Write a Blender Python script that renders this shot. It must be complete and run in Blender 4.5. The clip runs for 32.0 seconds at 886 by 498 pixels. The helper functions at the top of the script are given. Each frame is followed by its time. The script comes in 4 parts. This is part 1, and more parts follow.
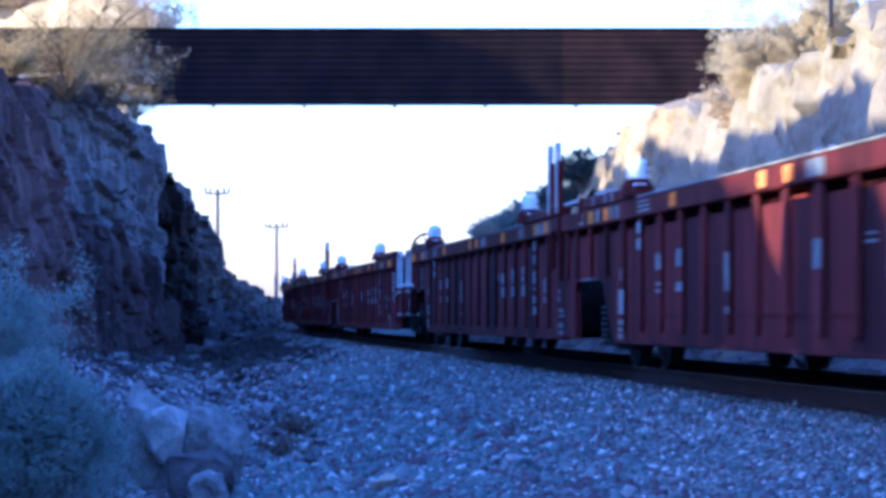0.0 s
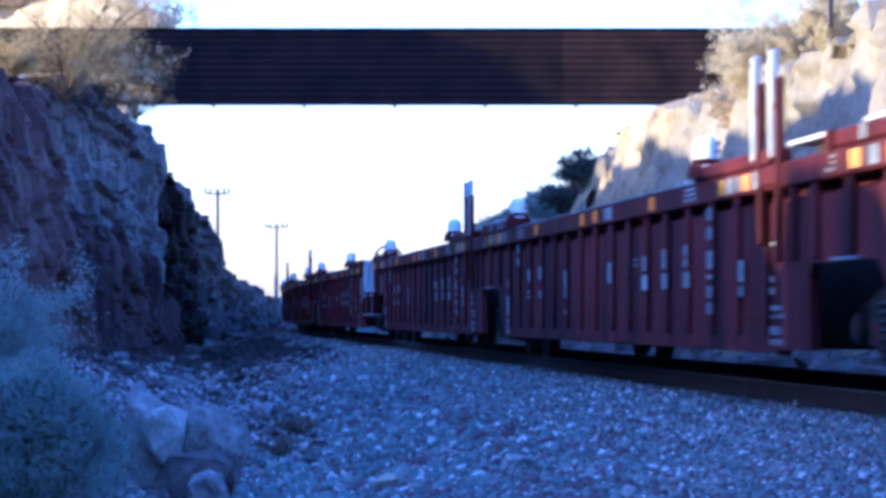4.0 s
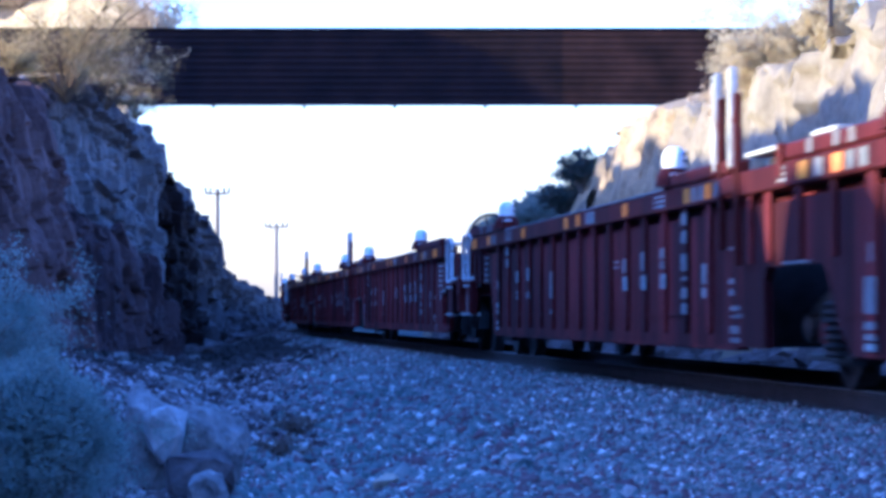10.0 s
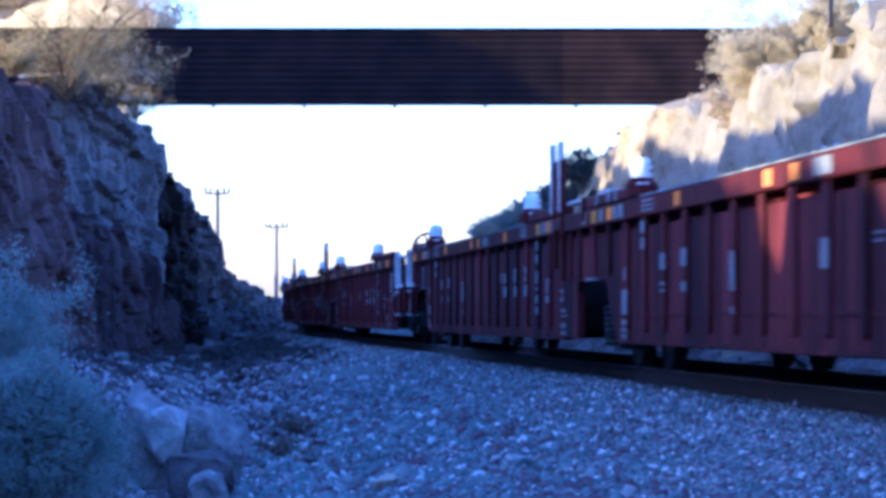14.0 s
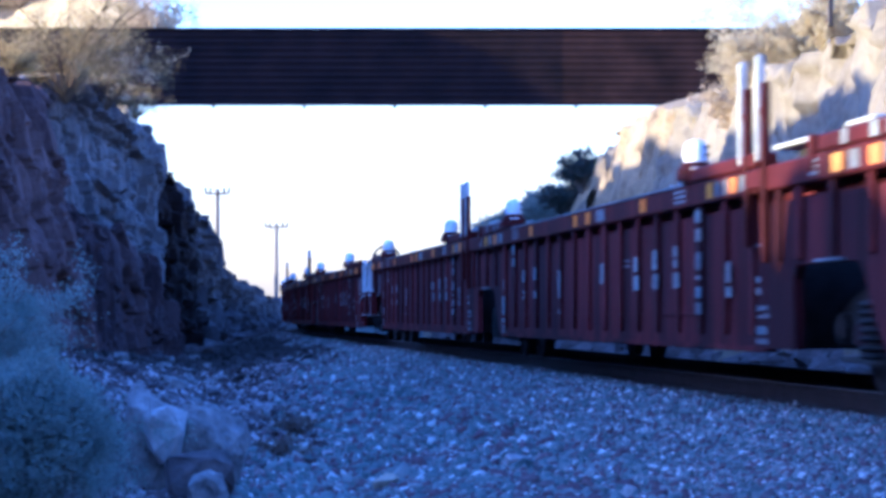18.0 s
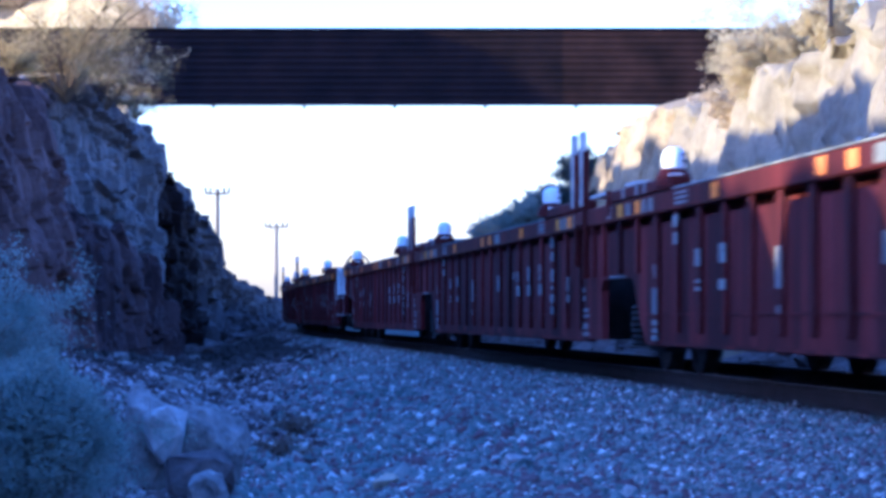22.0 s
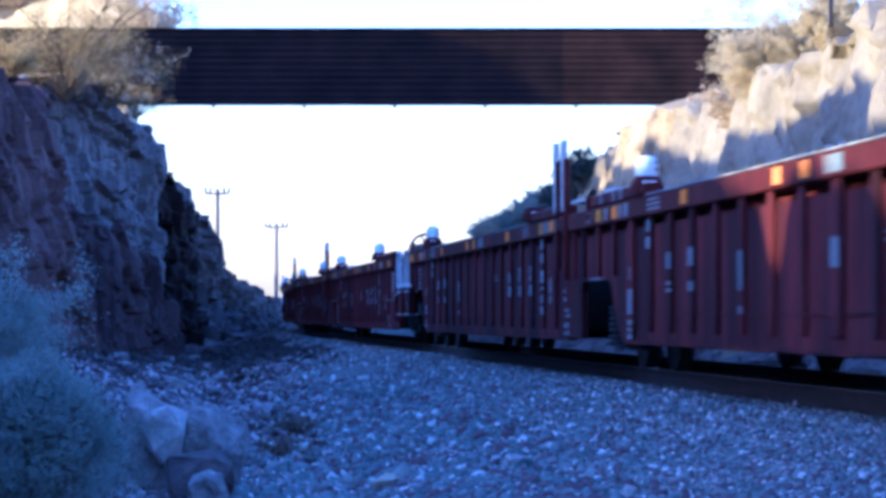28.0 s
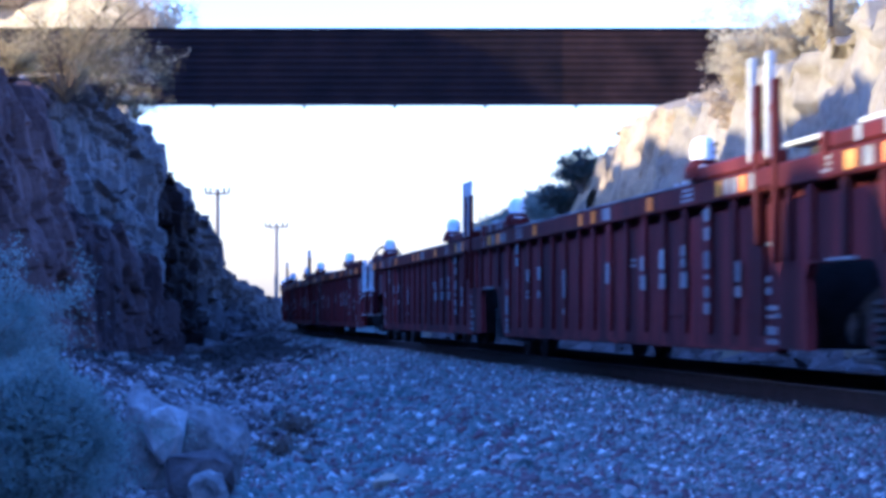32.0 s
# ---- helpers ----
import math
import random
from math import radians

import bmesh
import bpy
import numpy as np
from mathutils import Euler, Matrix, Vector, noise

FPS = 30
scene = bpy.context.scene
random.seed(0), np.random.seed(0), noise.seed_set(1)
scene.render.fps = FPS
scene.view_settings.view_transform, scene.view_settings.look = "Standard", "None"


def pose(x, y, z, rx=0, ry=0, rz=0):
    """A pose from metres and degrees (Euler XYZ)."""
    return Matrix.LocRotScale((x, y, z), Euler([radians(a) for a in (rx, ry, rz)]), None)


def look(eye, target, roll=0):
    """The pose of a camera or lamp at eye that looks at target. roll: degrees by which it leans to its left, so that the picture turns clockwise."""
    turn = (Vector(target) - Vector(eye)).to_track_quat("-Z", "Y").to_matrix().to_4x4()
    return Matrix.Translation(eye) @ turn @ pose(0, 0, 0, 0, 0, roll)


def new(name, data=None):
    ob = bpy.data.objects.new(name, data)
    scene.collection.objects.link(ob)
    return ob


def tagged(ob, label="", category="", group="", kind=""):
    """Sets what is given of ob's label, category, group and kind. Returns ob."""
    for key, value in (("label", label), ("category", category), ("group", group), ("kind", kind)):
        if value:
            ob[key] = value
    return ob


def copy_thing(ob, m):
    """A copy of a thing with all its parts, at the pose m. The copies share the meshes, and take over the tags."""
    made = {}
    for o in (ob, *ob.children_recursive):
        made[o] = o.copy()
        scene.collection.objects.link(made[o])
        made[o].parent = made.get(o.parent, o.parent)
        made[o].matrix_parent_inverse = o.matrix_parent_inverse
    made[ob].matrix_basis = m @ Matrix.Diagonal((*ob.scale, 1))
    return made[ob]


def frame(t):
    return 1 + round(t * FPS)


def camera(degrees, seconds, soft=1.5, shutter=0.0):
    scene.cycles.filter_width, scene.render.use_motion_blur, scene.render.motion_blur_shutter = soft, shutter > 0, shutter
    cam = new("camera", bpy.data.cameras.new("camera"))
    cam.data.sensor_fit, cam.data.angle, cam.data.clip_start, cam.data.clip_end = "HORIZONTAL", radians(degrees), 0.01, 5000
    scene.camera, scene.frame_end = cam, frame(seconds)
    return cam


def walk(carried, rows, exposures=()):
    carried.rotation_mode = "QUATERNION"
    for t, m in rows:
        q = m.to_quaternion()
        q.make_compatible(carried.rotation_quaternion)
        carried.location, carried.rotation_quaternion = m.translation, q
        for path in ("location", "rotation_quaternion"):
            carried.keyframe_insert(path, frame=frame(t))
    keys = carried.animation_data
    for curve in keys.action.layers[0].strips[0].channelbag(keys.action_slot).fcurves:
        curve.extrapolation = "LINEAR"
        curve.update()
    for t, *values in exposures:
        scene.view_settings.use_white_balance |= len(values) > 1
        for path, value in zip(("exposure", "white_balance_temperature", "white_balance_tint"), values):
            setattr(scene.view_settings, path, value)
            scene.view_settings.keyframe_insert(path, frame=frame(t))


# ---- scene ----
cam = camera(17.83, 32.0, soft=3.85, shutter=0.5)
EYE = 0.55                       # the eye above the rail heads
CAM = pose(0, 0, EYE, 91.345, 0, -5.73)
walk(cam, [(0.0, CAM), (32.0, CAM)], exposures=[(0.0, 2.34, 3675, 39), (32.0, 2.28, 3675, 39)])

# ---- light ----
SUN_EL, SUN_AZ = radians(8.5), radians(-97)
world = bpy.data.worlds.new("sky")
scene.world = world
world.use_nodes = True
sky = world.node_tree.nodes.new("ShaderNodeTexSky")
sky.sky_type, sky.sun_disc, sky.sun_elevation, sky.sun_rotation = "NISHITA", False, SUN_EL, SUN_AZ
world.node_tree.links.new(sky.outputs[0], world.node_tree.nodes["Background"].inputs[0])
world.node_tree.nodes["Background"].inputs[1].default_value = 0.15
sun = new("sun", bpy.data.lights.new("sun", "SUN"))
sun.data.energy, sun.data.angle, sun.data.color = 4.2, radians(0.6), (1.0, 0.66, 0.12)
TO_SUN = Vector((math.sin(SUN_AZ) * math.cos(SUN_EL), math.cos(SUN_AZ) * math.cos(SUN_EL), math.sin(SUN_EL)))
sun.matrix_world = look((-60, 0, 40), Vector((-60, 0, 40)) - TO_SUN)


sky.air_density, sky.dust_density, sky.ozone_density = 1.4, 0.9, 2.0


# ---- materials ----
def material(name, a, b, scale=3.0, rough=0.8, metal=0.0, bump=0.3, fine=40.0, c=None, stretch=(1, 1, 1), island=0.0, dist=0.02, spec=0.35, span=(0.5, 0.95), top=None, thin=0.0, streak=0.0):
    """Two-scale mix of the colours a and b (and stains of c), with relief."""
    m = bpy.data.materials.new(name)
    m.use_nodes = True
    n, l = m.node_tree.nodes, m.node_tree.links
    p = n["Principled BSDF"]
    p.inputs["Roughness"].default_value, p.inputs["Metallic"].default_value = rough, metal
    p.inputs["Specular IOR Level"].default_value = spec
    co = n.new("ShaderNodeTexCoord")
    mp = n.new("ShaderNodeMapping")
    mp.inputs["Scale"].default_value = stretch
    l.new(co.outputs["Object"], mp.inputs[0])
    big, small = n.new("ShaderNodeTexNoise"), n.new("ShaderNodeTexNoise")
    for t, s, d in ((big, scale, 6), (small, fine, 4)):
        l.new(mp.outputs[0], t.inputs["Vector"])
        t.inputs["Scale"].default_value, t.inputs["Detail"].default_value = s, d
    add = n.new("ShaderNodeMath")
    add.operation = "MULTIPLY_ADD"
    l.new(small.outputs[0], add.inputs[0])
    add.inputs[1].default_value = 0.5
    l.new(big.outputs[0], add.inputs[2])
    fac = add.outputs[0]
    if island:
        geo = n.new("ShaderNodeNewGeometry")
        ad = n.new("ShaderNodeMath")
        ad.operation = "MULTIPLY_ADD"
        l.new(geo.outputs["Random Per Island"], ad.inputs[0])
        ad.inputs[1].default_value = island
        l.new(fac, ad.inputs[2])
        sub = n.new("ShaderNodeMath")
        sub.operation = "SUBTRACT"
        l.new(ad.outputs[0], sub.inputs[0])
        sub.inputs[1].default_value = island / 2
        fac = sub.outputs[0]
    ramp = n.new("ShaderNodeValToRGB")
    l.new(fac, ramp.inputs[0])
    e = ramp.color_ramp.elements
    e[0].position, e[0].color = span[0], (*a, 1)
    e[1].position, e[1].color = span[1], (*b, 1)
    if c:
        x = e.new(sum(span) / 2)
        x.color = (*[(u + v) / 2 for u, v in zip(a, b)], 1)
        y = e.new(span[0] - 0.12)
        y.color = (*c, 1)
    if top:
        e.new(span[1] + 0.06).color = (*b, 1)
        e.new(span[1] + 0.14).color = (*top, 1)
    col = ramp.outputs[0]
    if streak:
        # rain-washed grime and scuffs that run down the sheet, different on each piece
        info, at = n.new("ShaderNodeObjectInfo"), n.new("ShaderNodeMapping")
        at.inputs["Scale"].default_value = (1, 1, 0.07)
        l.new(co.outputs["Object"], at.inputs[0])
        l.new(info.outputs["Random"], at.inputs["Location"])
        for sc, lo, hi, tint in ((1.7, 0.44, 0.60, (0.30, 0.38, 0.50)), (4.5, 0.54, 0.70, (1.9, 2.5, 2.6)), (9.0, 0.50, 0.62, (0.5, 0.55, 0.6))):
            nz, rg, mul = n.new("ShaderNodeTexNoise"), n.new("ShaderNodeMapRange"), n.new("ShaderNodeMix")
            nz.inputs["Scale"].default_value, nz.inputs["Detail"].default_value = sc, 5
            l.new(at.outputs[0], nz.inputs["Vector"])
            l.new(nz.outputs[0], rg.inputs["Value"])
            rg.inputs["From Min"].default_value, rg.inputs["From Max"].default_value, rg.inputs["To Max"].default_value = lo, hi, streak
            mul.data_type, mul.blend_type, mul.clamp_result = "RGBA", "MULTIPLY", False
            l.new(rg.outputs[0], mul.inputs["Factor"])
            l.new(col, mul.inputs[6])
            mul.inputs[7].default_value = (*tint, 1)
            col = mul.outputs[2]
    l.new(col, p.inputs["Base Color"])
    if thin:
        # thin leaves let part of the light through
        tr, mx = n.new("ShaderNodeBsdfTranslucent"), n.new("ShaderNodeMixShader")
        mx.inputs[0].default_value = thin
        l.new(ramp.outputs[0], tr.inputs[0])
        l.new(p.outputs[0], mx.inputs[1])
        l.new(tr.outputs[0], mx.inputs[2])
        l.new(mx.outputs[0], n["Material Output"].inputs[0])
    if bump:
        bp = n.new("ShaderNodeBump")
        bp.inputs["Strength"].default_value, bp.inputs["Distance"].default_value = bump, dist
        l.new(add.outputs[0], bp.inputs["Height"])
        l.new(bp.outputs[0], p.inputs["Normal"])
    return m


RED = material("red_paint", (0.036, 0.0064, 0.0076), (0.106, 0.0185, 0.0185), 1.3, 0.75, 0.0, 0.15, 22, (0.018, 0.0052, 0.0064), (1, 1, 0.2), spec=0.08, streak=0.95)
RED2 = material("chord_paint", (0.040, 0.0058, 0.0056), (0.078, 0.0125, 0.0105), 1.3, 0.7, 0.0, 0.1, 22, (0.020, 0.0052, 0.0056), spec=0.1, streak=0.5)
DARK = material("grimy_steel", (0.012, 0.011, 0.011), (0.035, 0.03, 0.028), 4, 0.7, 0.3, 0.3, 40)
DUSTY = material("dusty_truck_steel", (0.010, 0.010, 0.0105), (0.030, 0.029, 0.029), 5, 0.8, 0.1, 0.3, 40, spec=0.15)
# dark grit: the shade on the far ground put into its colour
SHADEGRIT = material("shade_dark_grit", (0.018, 0.015, 0.014), (0.07, 0.06, 0.056), 2, 0.95, 0, 0.4, 60, (0.012, 0.01, 0.009), island=0.8, spec=0.1)
RUST = material("rusted_steel", (0.02, 0.015, 0.0145), (0.048, 0.034, 0.029), 3, 0.7, 0.1, 0.3, 60)
RAILTOP = material("worn_rail", (0.25, 0.24, 0.24), (0.38, 0.37, 0.36), 3, 0.55, 0.3, 0.05, 60)
MARK = material("faded_white_marking", (0.095, 0.095, 0.10), (0.23, 0.23, 0.23), 5, 0.6, 0, 0.05, 40, (0.05, 0.03, 0.03), streak=0.6)
WHITE = material("white_paint", (0.62, 0.62, 0.62), (0.82, 0.82, 0.82), 6, 0.5, 0, 0.05, 60, (0.4, 0.38, 0.36))
DULLWHITE = material("dull_white_paint", (0.27, 0.27, 0.27), (0.43, 0.43, 0.43), 6, 0.5, 0, 0.05, 60, (0.17, 0.155, 0.15))
ORANGE = material("orange_reflector", (0.52, 0.16, 0.006), (0.66, 0.22, 0.008), 8, 0.5, 0, 0.0, 60, spec=0.1)
YELLOW = material("dull_yellow_placard", (0.34, 0.16, 0.008), (0.46, 0.23, 0.014), 8, 0.6, 0, 0.0, 60, spec=0.1)
TIE = material("old_sleeper", (0.05, 0.04, 0.035), (0.12, 0.10, 0.085), 5, 0.9, 0, 0.5, 60)
BALLAST = material("ballast_grit", (0.045, 0.047, 0.046), (0.11, 0.113, 0.108), 6, 0.9, 0, 0.8, 30, (0.04, 0.034, 0.031), dist=0.05, spec=0.15)
DIRT = material("ditch_stone", (0.05, 0.04, 0.04), (0.20, 0.165, 0.16), 2, 0.9, 0, 0.4, 60, (0.048, 0.030, 0.027), island=0.9, spec=0.15, span=(0.55, 1.06), top=(0.38, 0.335, 0.33))
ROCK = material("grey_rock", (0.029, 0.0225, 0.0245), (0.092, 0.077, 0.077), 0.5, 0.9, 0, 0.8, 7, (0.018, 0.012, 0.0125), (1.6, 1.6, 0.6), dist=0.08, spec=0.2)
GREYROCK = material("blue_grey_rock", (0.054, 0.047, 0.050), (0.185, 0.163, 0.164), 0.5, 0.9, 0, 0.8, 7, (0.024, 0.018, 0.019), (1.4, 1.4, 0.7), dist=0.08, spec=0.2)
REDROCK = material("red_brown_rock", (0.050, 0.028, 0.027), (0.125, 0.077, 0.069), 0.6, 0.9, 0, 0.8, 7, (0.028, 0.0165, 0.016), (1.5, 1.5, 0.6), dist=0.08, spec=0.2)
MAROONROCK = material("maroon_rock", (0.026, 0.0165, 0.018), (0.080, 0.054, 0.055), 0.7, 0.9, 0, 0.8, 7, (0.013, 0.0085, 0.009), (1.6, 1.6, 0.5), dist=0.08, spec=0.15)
# near-black: the deep shade of the far pillar put into its colour
DARKROCK = material("shade_dark_rock", (0.009, 0.0058, 0.006), (0.024, 0.0155, 0.015), 0.7, 0.9, 0, 0.8, 7, dist=0.08, spec=0.12)
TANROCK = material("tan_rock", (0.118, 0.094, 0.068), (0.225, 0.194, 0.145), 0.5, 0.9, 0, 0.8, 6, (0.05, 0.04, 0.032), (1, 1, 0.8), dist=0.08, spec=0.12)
TALUS = material("talus_rock", (0.035, 0.029, 0.03), (0.13, 0.108, 0.105), 1.6, 0.9, 0, 0.8, 12, (0.022, 0.016, 0.016), dist=0.06, spec=0.15)
PALEROCK = material("pale_rock", (0.22, 0.20, 0.20), (0.48, 0.45, 0.44), 2.5, 0.85, 0, 0.6, 14, (0.12, 0.095, 0.09), dist=0.03)
DRYSLOPE = material("dry_grass_slope", (0.13, 0.095, 0.055), (0.30, 0.235, 0.14), 1.2, 0.9, 0, 0.8, 9, (0.06, 0.045, 0.03), dist=0.06, spec=0.1)
STRAWROCK = material("buff_rock", (0.30, 0.25, 0.18), (0.42, 0.36, 0.27), 4, 0.85, 0, 0.4, 20)
# darker than bare weathering steel: shade on the bridge put into the colour
BRIDGE = material("shaded_bridge_steel", (0.0045, 0.0035, 0.0055), (0.019, 0.0108, 0.0115), 0.8, 0.6, 0.0, 0.15, 30, (0.003, 0.0026, 0.0042), spec=0.08)
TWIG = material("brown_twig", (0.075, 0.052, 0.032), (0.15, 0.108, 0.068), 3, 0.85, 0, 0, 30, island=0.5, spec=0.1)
# same steel beyond a panel seam, browner: grazing sun put into the colour
SUNBRIDGE = material("sunlit_bridge_steel", (0.0075, 0.0045, 0.0048), (0.033, 0.017, 0.0145), 0.8, 0.6, 0.0, 0.15, 30, (0.004, 0.003, 0.004), spec=0.08)
LEAF = material("olive_leaf", (0.24, 0.175, 0.055), (0.50, 0.38, 0.16), 1.5, 0.7, 0, 0, 30, island=0.8, spec=0.1, thin=0.3)
SAGE = material("sage_leaf", (0.20, 0.225, 0.205), (0.345, 0.375, 0.335), 2.0, 0.8, 0, 0, 30, island=0.4, spec=0.1, thin=0.5)
PALELEAF = material("pale_desert_leaf", (0.44, 0.36, 0.18), (0.62, 0.53, 0.32), 1.5, 0.7, 0, 0, 30, island=0.4, spec=0.1, thin=0.5)
MIDROCK = material("mid_grey_rock", (0.085, 0.075, 0.074), (0.30, 0.275, 0.265), 6, 0.85, 0, 0.9, 22, (0.05, 0.034, 0.034), dist=0.03, spec=0.2)
DARKLEAF = material("dark_leaf", (0.03, 0.036, 0.03), (0.07, 0.08, 0.062), 1.5, 0.7, 0, 0, 30, island=0.5, thin=0.2)
STRAW = material("dry_twig", (0.38, 0.285, 0.165), (0.54, 0.44, 0.29), 3, 0.85, 0, 0, 30, island=0.5, spec=0.1, thin=0.3)
BARK = material("bark", (0.09, 0.07, 0.055), (0.18, 0.14, 0.11), 5, 0.9, 0, 0.5, 40)
WOOD = material("weathered_pole_wood", (0.10, 0.08, 0.065), (0.18, 0.15, 0.125), 5, 0.9, 0, 0.4, 40, stretch=(1, 1, 0.1))


def crushed_stone(name, stops, rough=0.88):
    """Each stone takes one of the colours in stops (share, colour), with its own grain."""
    m = material(name, stops[0][1], stops[-1][1], 2, rough, 0, 0.4, 60, spec=0.15)
    n, l = m.node_tree.nodes, m.node_tree.links
    geo, ramp, grain, mul = n.new("ShaderNodeNewGeometry"), n.new("ShaderNodeValToRGB"), n.new("ShaderNodeTexNoise"), n.new("ShaderNodeMix")
    e = ramp.color_ramp.elements
    e[0].position, e[0].color = stops[0][0], (*stops[0][1], 1)
    e[1].position, e[1].color = stops[-1][0], (*stops[-1][1], 1)
    for at, c in stops[1:-1]:
        e.new(at).color = (*c, 1)
    grain.inputs["Scale"].default_value = 35
    mul.data_type, mul.blend_type = "RGBA", "SOFT_LIGHT"
    mul.inputs["Factor"].default_value = 0.7
    l.new(geo.outputs["Random Per Island"], ramp.inputs[0])
    l.new(ramp.outputs[0], mul.inputs[6])
    l.new(grain.outputs[0], mul.inputs[7])
    l.new(mul.outputs[2], n["Principled BSDF"].inputs["Base Color"])
    return m


STONE = crushed_stone("ballast_stone", ((0.0, (0.108, 0.066, 0.070)), (0.24, (0.142, 0.103, 0.106)), (0.32, (0.107, 0.118, 0.112)), (0.55, (0.162, 0.178, 0.168)), (0.84, (0.218, 0.224, 0.21)), (0.92, (0.29, 0.27, 0.25)), (0.955, (0.57, 0.55, 0.52))))


# ---- mesh helpers ----
def part(name, bm, mat, parent=None, label="", smooth=False):
    me = bpy.data.meshes.new(name)
    bmesh.ops.recalc_face_normals(bm, faces=bm.faces)
    bm.to_mesh(me)
    bm.free()
    me.materials.append(mat)
    if smooth:
        me.shade_smooth()
    ob = new(name, me)
    ob.parent = parent
    if label:
        tagged(ob, label)
    return ob


def box(bm, x0, x1, y0, y1, z0, z1):
    v = [bm.verts.new((x, y, z)) for x in (x0, x1) for y in (y0, y1) for z in (z0, z1)]
    for f in ((0, 1, 3, 2), (4, 6, 7, 5), (0, 4, 5, 1), (2, 3, 7, 6), (0, 2, 6, 4), (1, 5, 7, 3)):
        bm.faces.new([v[i] for i in f])


def boxes(*b, bevel=0.0):
    bm = bmesh.new()
    for x in b:
        box(bm, *x)
    if bevel:
        bmesh.ops.bevel(bm, geom=bm.edges[:], offset=bevel, segments=1, affect="EDGES")
    return bm


def outline(yz, x0, x1, bevel=0.0):
    """A plate cut to the outline yz, from x0 to x1."""
    bm = bmesh.new()
    a = [bm.verts.new((x0, y, z)) for y, z in yz]
    b = [bm.verts.new((x1, y, z)) for y, z in yz]
    bm.faces.new(a)
    bm.faces.new(b[::-1])
    for i in range(len(a)):
        j = (i + 1) % len(a)
        bm.faces.new((a[i], a[j], b[j], b[i]))
    if bevel:
        bmesh.ops.bevel(bm, geom=bm.edges[:], offset=bevel, segments=1, affect="EDGES")
    return bm


def tube(bm, pts, r, n=8, taper=1.0):
    pts = [Vector(p) for p in pts]
    rings, a = [], None
    for i, p in enumerate(pts):
        u = (p - pts[i - 1]).normalized() if i else None
        v = (pts[i + 1] - p).normalized() if i + 1 < len(pts) else None
        d = (u + v).normalized() if u and v and (u + v).length > 1e-6 else (u or v)
        a = (a - d * a.dot(d)).normalized() if a else d.orthogonal().normalized()
        b = d.cross(a)
        k = r * (1 + (taper - 1) * i / max(1, len(pts) - 1))
        rings.append([bm.verts.new(p + k * (a * math.cos(2 * math.pi * j / n) + b * math.sin(2 * math.pi * j / n))) for j in range(n)])
    for q, s in zip(rings, rings[1:]):
        for j in range(n):
            bm.faces.new((q[j], q[(j + 1) % n], s[(j + 1) % n], s[j]))
    bm.faces.new(rings[0][::-1])
    bm.faces.new(rings[-1])
    return bm


def lathe(bm, prof, centre, axis="x", n=20):
    """Spin (radius, along) pairs about an axis through centre."""
    rings = []
    for r, a in prof:
        ring = []
        for j in range(n):
            c, s = math.cos(2 * math.pi * j / n) * r, math.sin(2 * math.pi * j / n) * r
            p = {"x": (a, c, s), "y": (c, a, s), "z": (c, s, a)}[axis]
            ring.append(bm.verts.new(Vector(centre) + Vector(p)))
        rings.append(ring)
    for q, s in zip(rings, rings[1:]):
        for j in range(n):
            bm.faces.new((q[j], q[(j + 1) % n], s[(j + 1) % n], s[j]))
    bm.faces.new(rings[0][::-1])
    bm.faces.new(rings[-1])
    return bm


def lerp_rows(rows, u):
    """Rows of numbers whose first is the place along; linear between them."""
    if u <= rows[0][0]:
        return rows[0][1:]
    for a, b in zip(rows, rows[1:]):
        if u <= b[0]:
            k = (u - a[0]) / (b[0] - a[0])
            return [p + (q - p) * k for p, q in zip(a[1:], b[1:])]
    return rows[-1][1:]


# ---- the line of the track ----
CENTRE, Y0, RADIUS = 5.83, 80.0, 980.0


def track(s):
    """Place and turn (degrees, to the right) at s metres along."""
    if s <= Y0:
        return CENTRE, s, 0.0
    a = (s - Y0) / RADIUS
    return CENTRE + RADIUS * (1 - math.cos(a)), Y0 + RADIUS * math.sin(a), math.degrees(a)


def centre_at(y):
    return CENTRE if y <= Y0 else CENTRE + RADIUS - math.sqrt(max(0, RADIUS ** 2 - (y - Y0) ** 2))


def along(s, off, z):
    x, y, a = track(s)
    a = radians(a)
    return Vector((x + off * math.cos(a), y - off * math.sin(a), z))


# ---- ground ----
BED = [(-400, -0.3), (-9, -0.3), (-7.2, -0.5), (-5.8, -0.78), (-4.4, -0.84), (-3.0, -0.58), (-1.75, -0.24), (-1.3, -0.17), (1.3, -0.17), (1.75, -0.24), (3.1, -0.8), (4.6, -0.75), (9, -0.6), (400, -0.6)]


def ground_z(x, y):
    d = x - centre_at(min(y, 400))
    z = lerp_rows(BED, d)[0]
    if abs(d) > 1.4:
        z += 0.07 * noise.noise((x * 0.8, y * 0.5, 0)) + 0.03 * noise.noise((x * 3, y * 3, 5))
    return z


